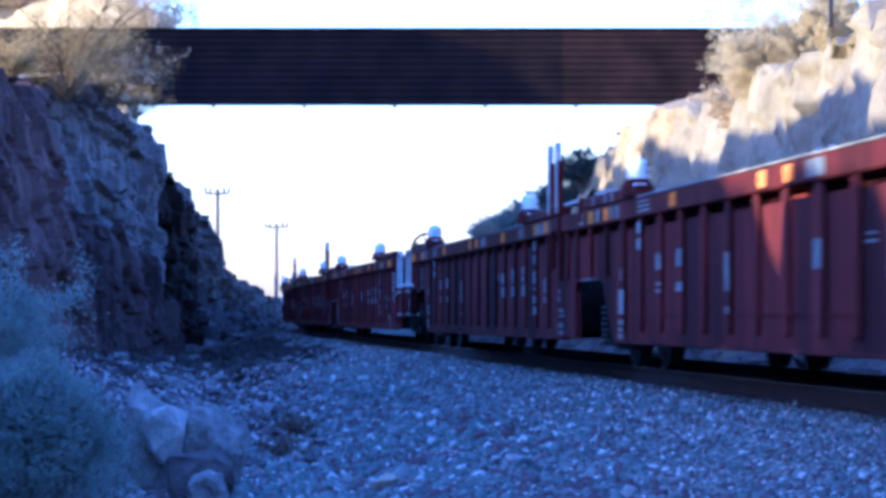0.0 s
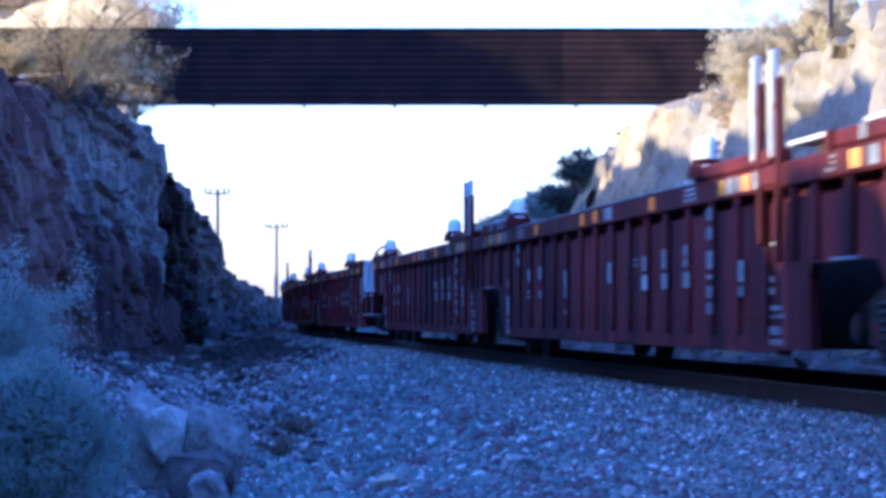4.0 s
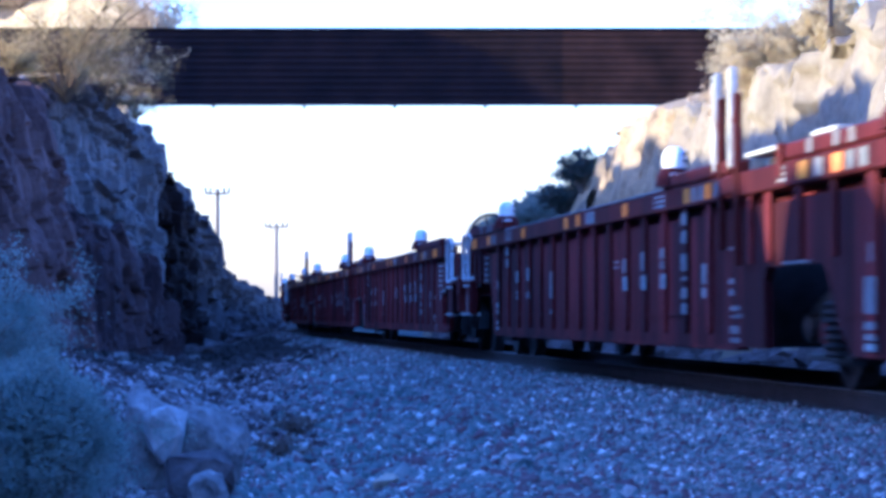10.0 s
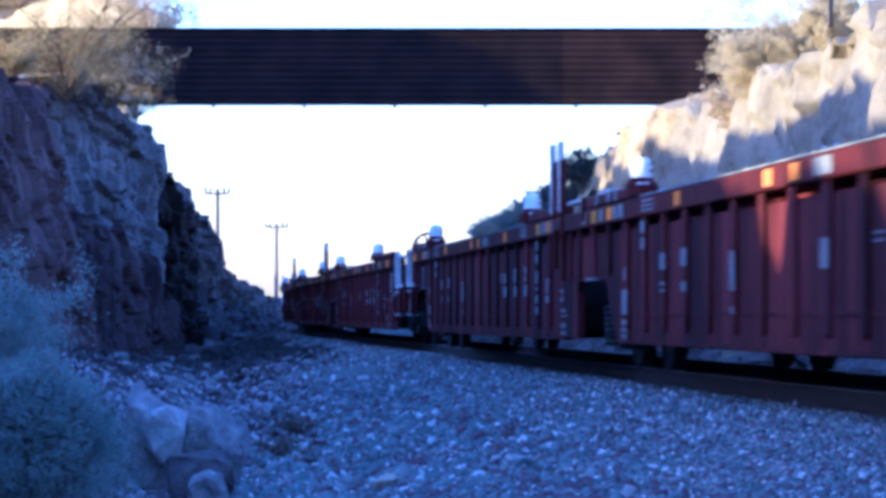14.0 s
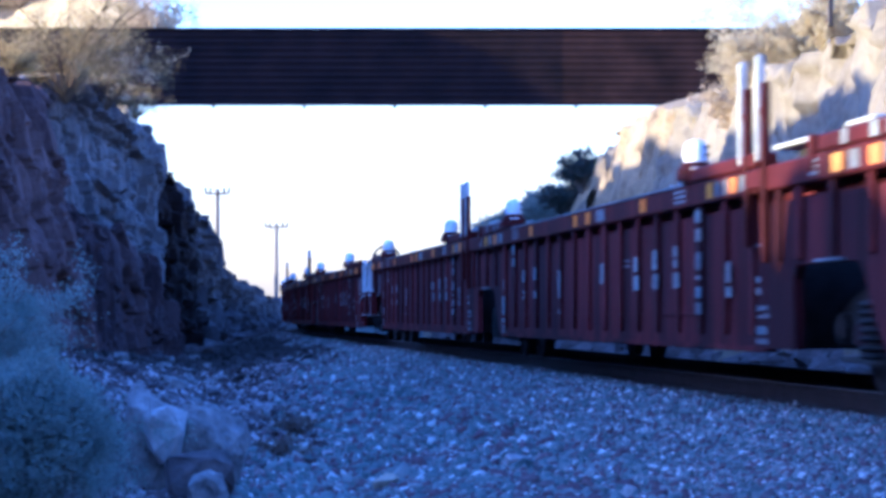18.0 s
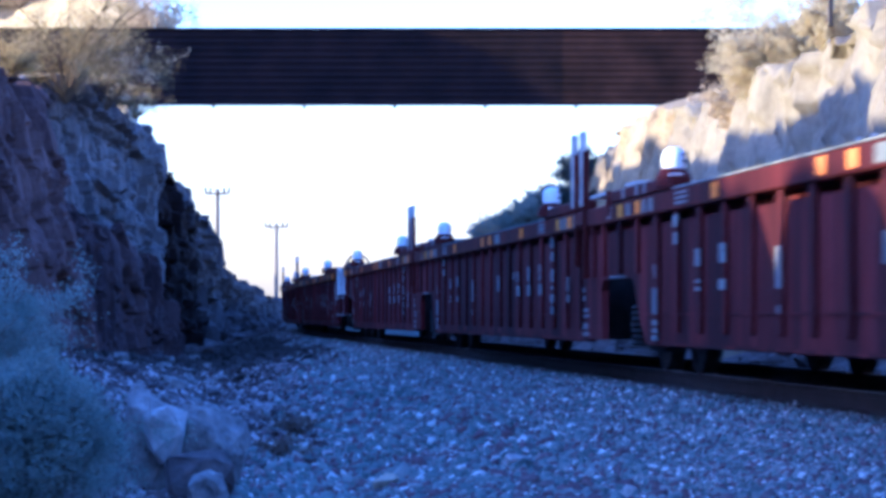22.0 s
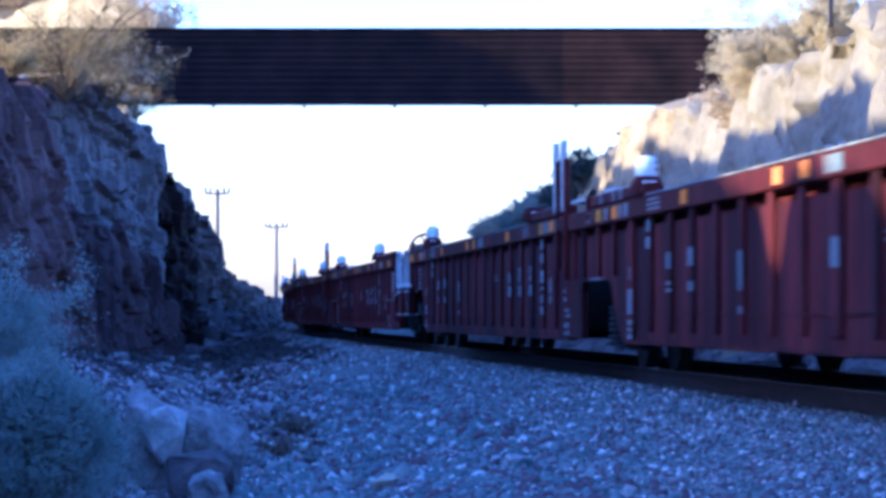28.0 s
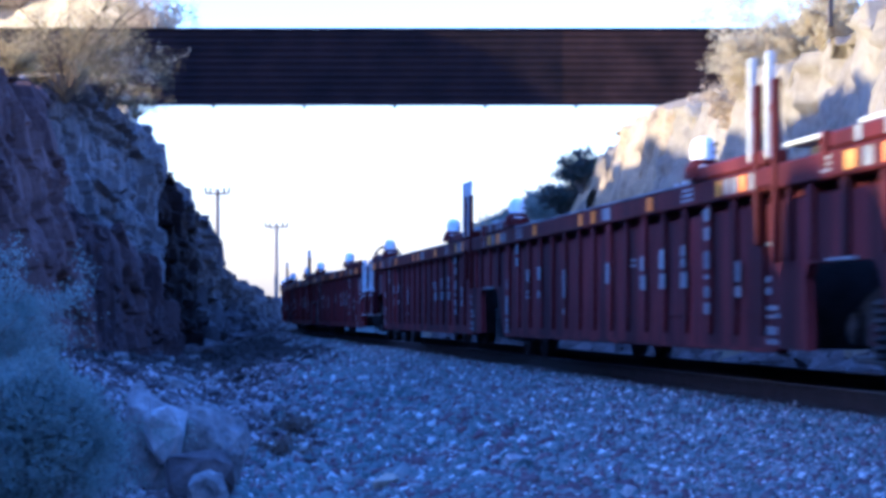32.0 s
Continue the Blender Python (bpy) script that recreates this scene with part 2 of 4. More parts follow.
def build_ground():
    ys = [-3000, -800, -200, -60] + [-20 + 2 * i for i in range(16)] + [12 + 0.3 * i for i in range(260)] + [90 + 1.5 * i for i in range(75)] + [210, 240, 300, 500, 1000, 3000]
    xs = [-3000, -800, -200, -60, -25, -12] + [-9 + 0.25 * i for i in range(75)] + [10, 12, 15, 20, 30, 45, 60, 200, 800, 3000]
    verts = []
    for y in ys:
        sh = centre_at(min(y, 330)) - CENTRE
        for x in xs:
            k = max(0.0, 1 - abs(x) / 200)
            verts.append((x + sh * k, y, ground_z(x + sh * k, y) if abs(x) < 60 and -60 < y < 330 else -0.6))
    w = len(xs)
    faces = [(j * w + i, j * w + i + 1, (j + 1) * w + i + 1, (j + 1) * w + i) for j in range(len(ys) - 1) for i in range(w - 1)]
    me = bpy.data.meshes.new("ground")
    me.from_pydata(verts, [], faces)
    me.materials.append(BALLAST)
    me.materials.append(SHADEGRIT)
    # past 70 m the ground beside the track takes the same shade-dark colour
    for f in me.polygons:
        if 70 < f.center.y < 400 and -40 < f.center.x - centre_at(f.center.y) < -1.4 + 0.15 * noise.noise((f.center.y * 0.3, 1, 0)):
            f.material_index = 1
    me.shade_smooth()
    tagged(new("ground", me), "grey gravel ground with a raised ballast bed under the track", "ground", kind="structure")


def build_track():
    top = new("railway_track")
    tagged(top, "rusty steel railway track on dark sleepers in grey ballast", "railway track", kind="structure")
    prof = [(-0.07, -0.17), (0.07, -0.17), (0.07, -0.155), (0.012, -0.13), (0.012, -0.045), (0.036, -0.035), (0.036, 0), (-0.036, 0), (-0.036, -0.035), (-0.012, -0.045), (-0.012, -0.13), (-0.07, -0.155)]
    for side in (-0.7535, 0.7535):
        for what, pr, mat, lab in (("rail", prof, RUST, ""), ("rail_head", [(-0.03, 0.0), (0.03, 0.0), (0.03, 0.004), (-0.03, 0.004)], RAILTOP, "bright worn running surface")):
            bm = bmesh.new()
            rings = [[bm.verts.new(along(s, side + px, pz)) for px, pz in pr] for s in [-40, 0, 40, 80] + [80 + 5 * i for i in range(1, 110)]]
            for a, b in zip(rings, rings[1:]):
                for i in range(len(pr)):
                    j = (i + 1) % len(pr)
                    bm.faces.new((a[i], a[j], b[j], b[i]))
            part(what, bm, mat, top, lab)
    me = None
    for i in range(290):
        s = 4 + 0.55 * i
        if me is None:
            ob = part("sleeper", boxes((-1.3, 1.3, -0.12, 0.12, -0.38, -0.172), bevel=0.012), TIE, top)
            me = ob.data
        else:
            ob = new("sleeper", me)
            ob.parent = top
        x, y, a = track(s)
        ob.matrix_basis = pose(x, y, random.uniform(0, 0.012) - 0.01, 0, 0, -a + random.uniform(-0.6, 0.6))


# ---- rock walls ----
def blocks(p, seed, size, vz=1.15, warp=1.0):
    q = Vector(p) * (1 / size)
    q += Vector((seed * 7.3, seed * 3.1, seed * 5.7))
    q += warp * (0.55 * noise.noise_vector(q * 0.6) + 0.18 * noise.noise_vector(q * 2.1))
    t = Vector((q.x, q.y, q.z * vz + 0.25 * q.x))
    return 0.62 * noise.cell(t) + 0.30 * noise.cell(t * 2.3 + Vector((9, 4, 2))) + 0.10 * noise.cell(t * 4.9)


def cliff(name, plan, mat, label, seed=1, size=1.3, rough=0.75, step=0.16, back=8.0, rise=1.0, base=-1.3, rim=0.5, vz=1.15, smooth=False, warp=1.0, crack=0.0):
    """A jointed rock wall. plan: rows of x, y, height, lean back; its face is on the right of the way."""
    pts = [Vector((a[0], a[1])) for a in plan]
    cum = [0.0]
    for a, b in zip(pts, pts[1:]):
        cum.append(cum[-1] + (b - a).length)
    rows = [(c, *p) for c, p in zip(cum, plan)]
    nu, nv = max(4, int(cum[-1] / step)), max(6, int((max(p[2] for p in plan) - base) / step))
    nb = max(14, int(back / (1.6 * step)))
    verts, faces = [], []
    for i in range(nu + 1):
        u = cum[-1] * i / nu
        x, y, h, lean = lerp_rows(rows, u)
        xa, ya, *_ = lerp_rows(rows, max(0, u - 1.0))
        xb, yb, *_ = lerp_rows(rows, min(cum[-1], u + 1.0))
        t = Vector((xb - xa, yb - ya)).normalized()
        n = Vector((t.y, -t.x))
        h += rim * (blocks((u, 3, 0), seed + 3, 1.6) - 0.5) + 0.3 * rim * noise.noise((u * 1.7, seed, 2))
        for j in range(nv + 1):
            k = j / nv
            z = base + (h - base) * k
            d = rough * (blocks((u, 0, z), seed, size, vz, warp) - 0.5) + 0.25 * rough * noise.noise((u * 0.35, z * 0.3, seed)) + 0.05 * noise.noise((u * 4, z * 4, seed))
            if crack:
                # open joints between the blocks
                f = noise.voronoi((u * 0.55 / size + seed + 0.12 * noise.noise((u, z, 4)), (z * 0.8 + 0.35 * u) * vz / size, 0.0))[0]
                g = noise.voronoi((u * 1.3 / size + 5, (z * 2.2 + 0.5 * u) * vz / size, 0.0))[0]
                d -= crack * (max(0.0, 1 - (f[1] - f[0]) / 0.07) + 0.5 * max(0.0, 1 - (g[1] - g[0]) / 0.1))
            d -= lean * k + 0.35 * max(0, k - 0.9) * 10 * rough * 0.5
            verts.append((x + n.x * d, y + n.y * d, z))
        for j in range(1, nb + 1):
            k = (j / nb) ** 1.6
            d = -lean - k * back - 0.2 + 0.3 * (blocks((u, k * back, 7), seed + 5, 1.2) - 0.5)
            z = h + rise * k + 0.5 * rim * (1.6 * blocks((u, k * back + 4, 1), seed, 1.1) - 0.8) * min(1, 3 * k) + 0.3 * noise.noise((u * 0.5, k * back * 0.5, seed)) * min(1, 4 * k)
            verts.append((x + n.x * d, y + n.y * d, z))
    w = nv + nb + 1
    for i in range(nu):
        for j in range(w - 1):
            a = i * w + j
            faces.append((a, a + w, a + w + 1, a + 1))
    me = bpy.data.meshes.new(name)
    me.from_pydata(verts, [], faces)
    me.materials.append(mat)
    if smooth:
        me.shade_smooth()
    return tagged(new(name, me), label, "rock cliff")


def build_cliffs():
    # unseen cliffs by the eye, added to shade the ditch; a gap admits sun
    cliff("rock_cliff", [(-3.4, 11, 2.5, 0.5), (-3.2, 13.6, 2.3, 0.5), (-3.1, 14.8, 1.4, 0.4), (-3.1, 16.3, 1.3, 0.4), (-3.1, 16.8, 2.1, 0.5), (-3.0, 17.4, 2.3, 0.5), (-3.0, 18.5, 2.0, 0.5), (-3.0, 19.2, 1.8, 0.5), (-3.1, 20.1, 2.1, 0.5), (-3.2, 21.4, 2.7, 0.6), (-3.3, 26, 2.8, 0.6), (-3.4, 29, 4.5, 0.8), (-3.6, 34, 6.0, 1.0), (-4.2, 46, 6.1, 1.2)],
          REDROCK, "unseen brown rock cliff beside the gravel ditch, added to enclose and shade it", 2, step=0.4, back=12, rise=0.8, rim=0.3)
    cliff("rock_cliff", [(-6.0, -40, 9.0, 1), (-5.2, -10, 9.0, 1), (-3.8, 7, 8.0, 0.8), (-3.4, 9.5, 5.0, 0.5), (-3.4, 11, 2.6, 0.5)], REDROCK, "unseen brown rock cliff beside the gravel ditch, added to enclose and shade it", 4, step=0.6, back=12, rise=0.8)
    cliff("rock_outcrop", [(-10, 62, 7.2, 1.2), (-5.0, 67, 7.35, 1.8), (-2.2, 71.5, 7.1, 2.0), (-1.35, 75, 6.75, 2.0), (-1.25, 77.5, 6.6, 1.9), (-2.2, 79.5, 6.4, 1.4)],
          REDROCK, "leaning reddish-brown rock outcrop with slanting cracks", 5, size=1.5, rough=0.65, vz=0.45, step=0.11, back=5, rise=0.5, rim=0.35, warp=0.5, crack=0.22)
    cliff("rock_cliff", [(-7, 75.5, 7.5, 0.6), (-3.0, 78, 7.4, 0.6), (-1.5, 79.5, 7.3, 0.5), (-1.1, 80.3, 6.75, 0.4), (-0.35, 82, 6.55, 0.4), (-0.05, 83.5, 6.2, 0.35), (0.3, 85.5, 6.0, 0.2), (0.35, 87, 5.9, 0.2), (-3, 89, 5.8, 0.3), (-9, 90, 7, 0.3)],
          GREYROCK, "blocky grey rock cliff with ledges and joints", 8, size=1.8, rough=0.5, vz=0.8, step=0.10, back=8, rise=0.3, rim=0.35, warp=0.3, crack=0.25)
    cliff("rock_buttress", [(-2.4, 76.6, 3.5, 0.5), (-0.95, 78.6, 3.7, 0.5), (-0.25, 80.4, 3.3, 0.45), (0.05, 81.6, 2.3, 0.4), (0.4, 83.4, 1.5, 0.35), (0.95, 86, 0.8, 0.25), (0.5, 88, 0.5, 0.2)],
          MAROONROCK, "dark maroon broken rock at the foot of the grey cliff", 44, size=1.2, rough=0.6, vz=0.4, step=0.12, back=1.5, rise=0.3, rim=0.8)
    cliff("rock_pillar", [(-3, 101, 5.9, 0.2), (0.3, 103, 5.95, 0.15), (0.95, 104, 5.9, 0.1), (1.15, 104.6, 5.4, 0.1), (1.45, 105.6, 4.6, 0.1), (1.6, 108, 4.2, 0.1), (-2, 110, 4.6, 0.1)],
          DARKROCK, "upright rock pillar, coloured near-black for its deep shade", 11, size=1.4, rough=0.5, step=0.18, back=5, rise=0.3, rim=0.3)
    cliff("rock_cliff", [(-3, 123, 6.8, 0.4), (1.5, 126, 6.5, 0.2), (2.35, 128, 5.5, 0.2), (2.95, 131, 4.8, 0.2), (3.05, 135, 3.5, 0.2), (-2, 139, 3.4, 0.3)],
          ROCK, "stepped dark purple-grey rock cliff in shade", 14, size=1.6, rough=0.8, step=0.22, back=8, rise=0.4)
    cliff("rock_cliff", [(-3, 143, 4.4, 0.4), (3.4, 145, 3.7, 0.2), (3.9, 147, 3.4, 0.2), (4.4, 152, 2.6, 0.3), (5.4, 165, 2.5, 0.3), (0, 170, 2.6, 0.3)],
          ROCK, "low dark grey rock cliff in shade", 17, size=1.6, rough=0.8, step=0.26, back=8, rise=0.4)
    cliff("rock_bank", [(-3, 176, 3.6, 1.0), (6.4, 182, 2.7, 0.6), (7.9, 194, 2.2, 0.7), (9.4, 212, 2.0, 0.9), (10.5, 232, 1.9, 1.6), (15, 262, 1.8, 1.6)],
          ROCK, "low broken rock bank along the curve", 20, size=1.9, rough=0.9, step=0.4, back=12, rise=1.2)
    # unseen ridge added further up the sunny side; it keeps the cutting in shade
    # its dips let sun patches through, its peak shades the bridge
    cliff("rock_ridge", [(-15, -45, 9.2, 1.5), (-15, 6, 8.6, 1.5), (-15, 9.5, 4.9, 1.2), (-15, 12, 4.1, 1.2), (-15, 13.4, 4.1, 1.2), (-15, 14.0, 4.4, 1.2), (-15, 14.5, 4.8, 1.2), (-15, 16.0, 4.85, 1.2), (-15, 16.7, 4.6, 1.2), (-15, 17.2, 4.0, 1.2), (-15, 17.6, 4.55, 1.2), (-15, 18.5, 4.85, 1.2), (-15, 19.4, 5.1, 1.2), (-15, 24, 5.15, 1.2), (-15, 27, 7.0, 1.5), (-15, 34, 9.6, 1.5), (-15, 39.5, 9.4, 1.5), (-15, 40.3, 8.2, 1.5), (-15, 41.7, 8.1, 1.5), (-15, 42.3, 9.0, 1.5), (-15, 47, 8.95, 1.5), (-15, 49, 8.6, 1.5), (-15, 53, 8.6, 1.5), (-15, 55.5, 8.35, 1.5), (-15, 59, 8.5, 1.5), (-15, 63, 9.1, 1.5), (-15, 65, 9.5, 1.5), (-15, 68, 8.9, 1.5), (-15, 71, 8.45, 1.5),
                         (-15, 78, 8.3, 1.5), (-15, 82.5, 9.4, 2), (-15, 86.0, 11.2, 2.5), (-15, 87.2, 13.8, 2.5), (-15, 97, 13.6, 2), (-15, 115, 9.0, 2), (-15, 270, 8.6, 1.5)],
          TANROCK, "unseen rocky ridge added to shade the cutting", 31, size=2.2, rough=0.9, step=0.3, back=20, rise=-2.0, rim=0.25)
    cliff("rock_bluff", [(-30, 171, 26, 4), (-12, 157.5, 23, 3), (-1.2, 149, 20, 0.6), (-0.8, 160, 17, 0.6), (-1, 175, 12, 1)],
          STRAWROCK, "sunlit pale rock bluff beyond the bridge", 35, size=3.0, rough=0.55, step=0.4, back=20, rise=2.0, rim=0.8, smooth=True)
    # the other side, from the distance back to the eye
    far = [(centre_at(y) + 5.6, y) for y in (250, 200, 160, 130, 110, 96)]
    cliff("rock_bank", [(x, y, 2.7 if y > 120 else 3.0 if y > 100 else 3.7, 1.2) for x, y in far] + [(11.3, 86, 4.3, 1.1), (11.0, 80, 4.7, 1.0)], TANROCK, "low tan rock bank beyond the railway track", 24, size=1.8, rough=0.8, step=0.35, back=14, rise=0.5)
    cliff("rock_slope", [(11.0, 83, 4.6, 1.2), (11.1, 80.5, 5.15, 1.2), (11.15, 77, 5.7, 1.3), (11.05, 71, 5.9, 1.2), (11.0, 66, 5.45, 1.0), (11.5, 63, 4.6, 1.0)], DRYSLOPE, "sunlit tan slope with dry grass above the rock cut", 47, size=2.4, rough=0.3, step=0.2, smooth=True, back=14, rise=4.2, rim=0.22)
    cliff("rock_cliff", [(10.95, 66, 5.35, 1.0), (10.9, 62, 5.3, 0.9), (10.8, 56, 5.5, 0.9), (10.9, 52, 5.4, 0.8), (10.9, 50.3, 5.65, 0.8), (10.9, 46, 5.85, 0.8), (10.9, 40, 6.1, 0.8), (11.2, 24, 5.8, 0.8), (11.5, -40, 6.0, 1.0)],
          TANROCK, "tall tan rock cut, its rim in sunlight", 27, size=1.7, rough=0.42, step=0.13, vz=0.7, smooth=True, warp=0.6, crack=0.16, back=14, rise=4.5, rim=0.5)
    cliff("rock_bank", [(9.9 + centre_at(y) - CENTRE, y, 0.15, 0.9) for y in (120, 100, 80, 60, 45, 30, 10)],
          TALUS, "dark broken talus at the foot of the rock cut", 41, size=0.7, rough=0.5, step=0.16, back=2.2, rise=0.75, rim=0.5)


# ---- bridge ----
def build_bridge():
    top = new("road_bridge")
    top.matrix_basis = pose(0.6, 91.5, 0, 0, 0, -5.73)
    tagged(top, "dark weathering-steel bridge of stacked ribbed beams over the track", "bridge")
    z1 = 9.84
    x0, x1 = -13.0, 22.0
    n = 11
    for face, y, z0 in (("far", 5.5, 7.84), ("near", 0.0, 7.34)):
        h = (z1 - z0 - 0.12) / n
        for i in range(n):
            # right of the seam stands the sun-coloured copy of the steel
            for a, b, mt in ((x0, 2.6, BRIDGE), (2.6, 12.4, BRIDGE), (12.4, x1, SUNBRIDGE)):
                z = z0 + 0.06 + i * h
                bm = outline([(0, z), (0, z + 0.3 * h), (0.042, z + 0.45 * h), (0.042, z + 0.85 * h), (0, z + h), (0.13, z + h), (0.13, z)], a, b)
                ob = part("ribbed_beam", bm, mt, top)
                ob.matrix_basis = pose(0, y, 0) if face == "near" else pose(0, y + 0.1, 0) @ Matrix.Diagonal((1, -1, 1, 1))
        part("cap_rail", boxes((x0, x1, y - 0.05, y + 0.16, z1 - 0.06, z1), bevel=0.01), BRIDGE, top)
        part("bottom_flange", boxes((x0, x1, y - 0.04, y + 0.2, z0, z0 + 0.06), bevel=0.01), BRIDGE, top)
    part("abutment", boxes((x0 + 1.0, -5.8, 0.3, 5.2, -1.2, z0 + 0.45), bevel=0.03), TANROCK, top, "pale concrete abutment")
    part("abutment", boxes((19.4, x1 - 0.6, 0.3, 5.2, -1.2, z0 + 0.45), bevel=0.03), TANROCK, top, "pale concrete abutment")
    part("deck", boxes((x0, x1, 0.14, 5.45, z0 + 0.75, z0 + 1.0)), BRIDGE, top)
    for i in range(12):
        x = x0 + 2.35 + 2.93 * i
        part("cross_beam", boxes((x, x + 0.09, 0.15, 5.4, z0 + 0.5, z0 + 0.747), bevel=0.01), BRIDGE, top)
        part("bracket", boxes((x, x + 0.09, 0.0, 0.18, z0 - 0.09, z0 - 0.002), bevel=0.01), BRIDGE, top)


# ---- the train ----
SPEED = 13.3
HALF = 1.52                      # half the width of a car
SHEET_OUT, RIB_OUT = -0.06, -0.026   # faces of the side sheet and of its ribs, from that
PERIOD, FIRST, JOIN_A, JOIN_B = 62.1, 50.3, 20.7, 40.22   # one car of three wells; places of its joints behind the front coupler
LONGER = 0.8                     # one rear well is longer than the others


def truck(top, y, big=True):
    r = 0.46 if big else 0.42
    for s in (-1, 1):
        x = s * 0.98
        yz = [(y - 1.15, 0.34), (y - 1.15, 0.6), (y - 0.75, 0.68), (y - 0.3, 0.78), (y + 0.3, 0.78), (y + 0.75, 0.68), (y + 1.15, 0.6), (y + 1.15, 0.34), (y + 0.7, 0.36), (y + 0.42, 0.2), (y - 0.42, 0.2), (y - 0.7, 0.36)]
        part("side_frame", outline(yz, x - 0.08, x + 0.08, 0.015), DUSTY, top)
        prof = [(0.10, 0.25)]
        for k in range(7):
            prof += [(0.13, 0.27 + 0.055 * k), (0.085, 0.297 + 0.055 * k)]
        part("spring", lathe(bmesh.new(), prof, (x + s * 0.1, y, 0), "z", 12), DUSTY, top)
        for dy in (-0.89, 0.89):
            bm = lathe(bmesh.new(), [(0.08, s * 0.83), (r - 0.1, s * 0.80), (r - 0.07, s * 0.82), (r, s * 0.82), (r + 0.004, s * 0.71), (r + 0.028, s * 0.70), (r + 0.028, s * 0.68), (r - 0.08, s * 0.68), (0.1, s * 0.7)], (0, y + dy, r + 0.004), "x", 24)
            part("wheel", bm, DARK, top, smooth=False)
            part("bearing_cap", lathe(bmesh.new(), [(0.11, 0.0), (0.11, 0.06), (0.05, 0.09)] if s > 0 else [(0.05, -0.09), (0.11, -0.06), (0.11, 0.0)], (x + s * 0.09, y + dy, 0.46), "x", 12), DARK, top)
    for dy in (-0.89, 0.89):
        part("axle", lathe(bmesh.new(), [(0.08, -0.7), (0.08, 0.7)], (0, y + dy, r), "x", 12), DARK, top)
    part("bolster", boxes((-1.0, 1.0, y - 0.2, y + 0.2, 0.42, 0.66), bevel=0.03), DARK, top)


def plate(top, name, y0, y1, z0, z1, mat, proud=0.008, s=-1, off=0.0):
    x = s * (HALF + off)
    a, b = sorted((x, x + s * proud))
    part(name, boxes((a, b, y0, y1, z0, z1)), mat, top)


def handrail(top, pts, s, r=0.025):
    """A bent white tube; pts are (y, z, inset)."""
    part("handrail", tube(bmesh.new(), [(s * (HALF - 0.05 - i), y, z) for y, z, i in pts], r, 8), DULLWHITE, top, "white tubular handrail", smooth=True)


def stencil(top, y, w, rows, s):
    """Faded painted blocks, one above another, on a rib."""
    for z, h in rows:
        plate(top, "painted_mark", y - w, y + w, z, z + h, MARK, 0.004, s, RIB_OUT)


def letters(top, ys, s):
    """Three large unreadable letters, as plain blocks."""
    for i, y in enumerate(ys):
        stencil(top, y, 0.135, ((0.78, 0.13),), s)
        stencil(top, y + 0.03, 0.09, ((0.95, 0.07), (1.04, 0.09)) if i == 2 else ((0.95, 0.17),) if i == 1 else ((0.95, 0.13),), s)


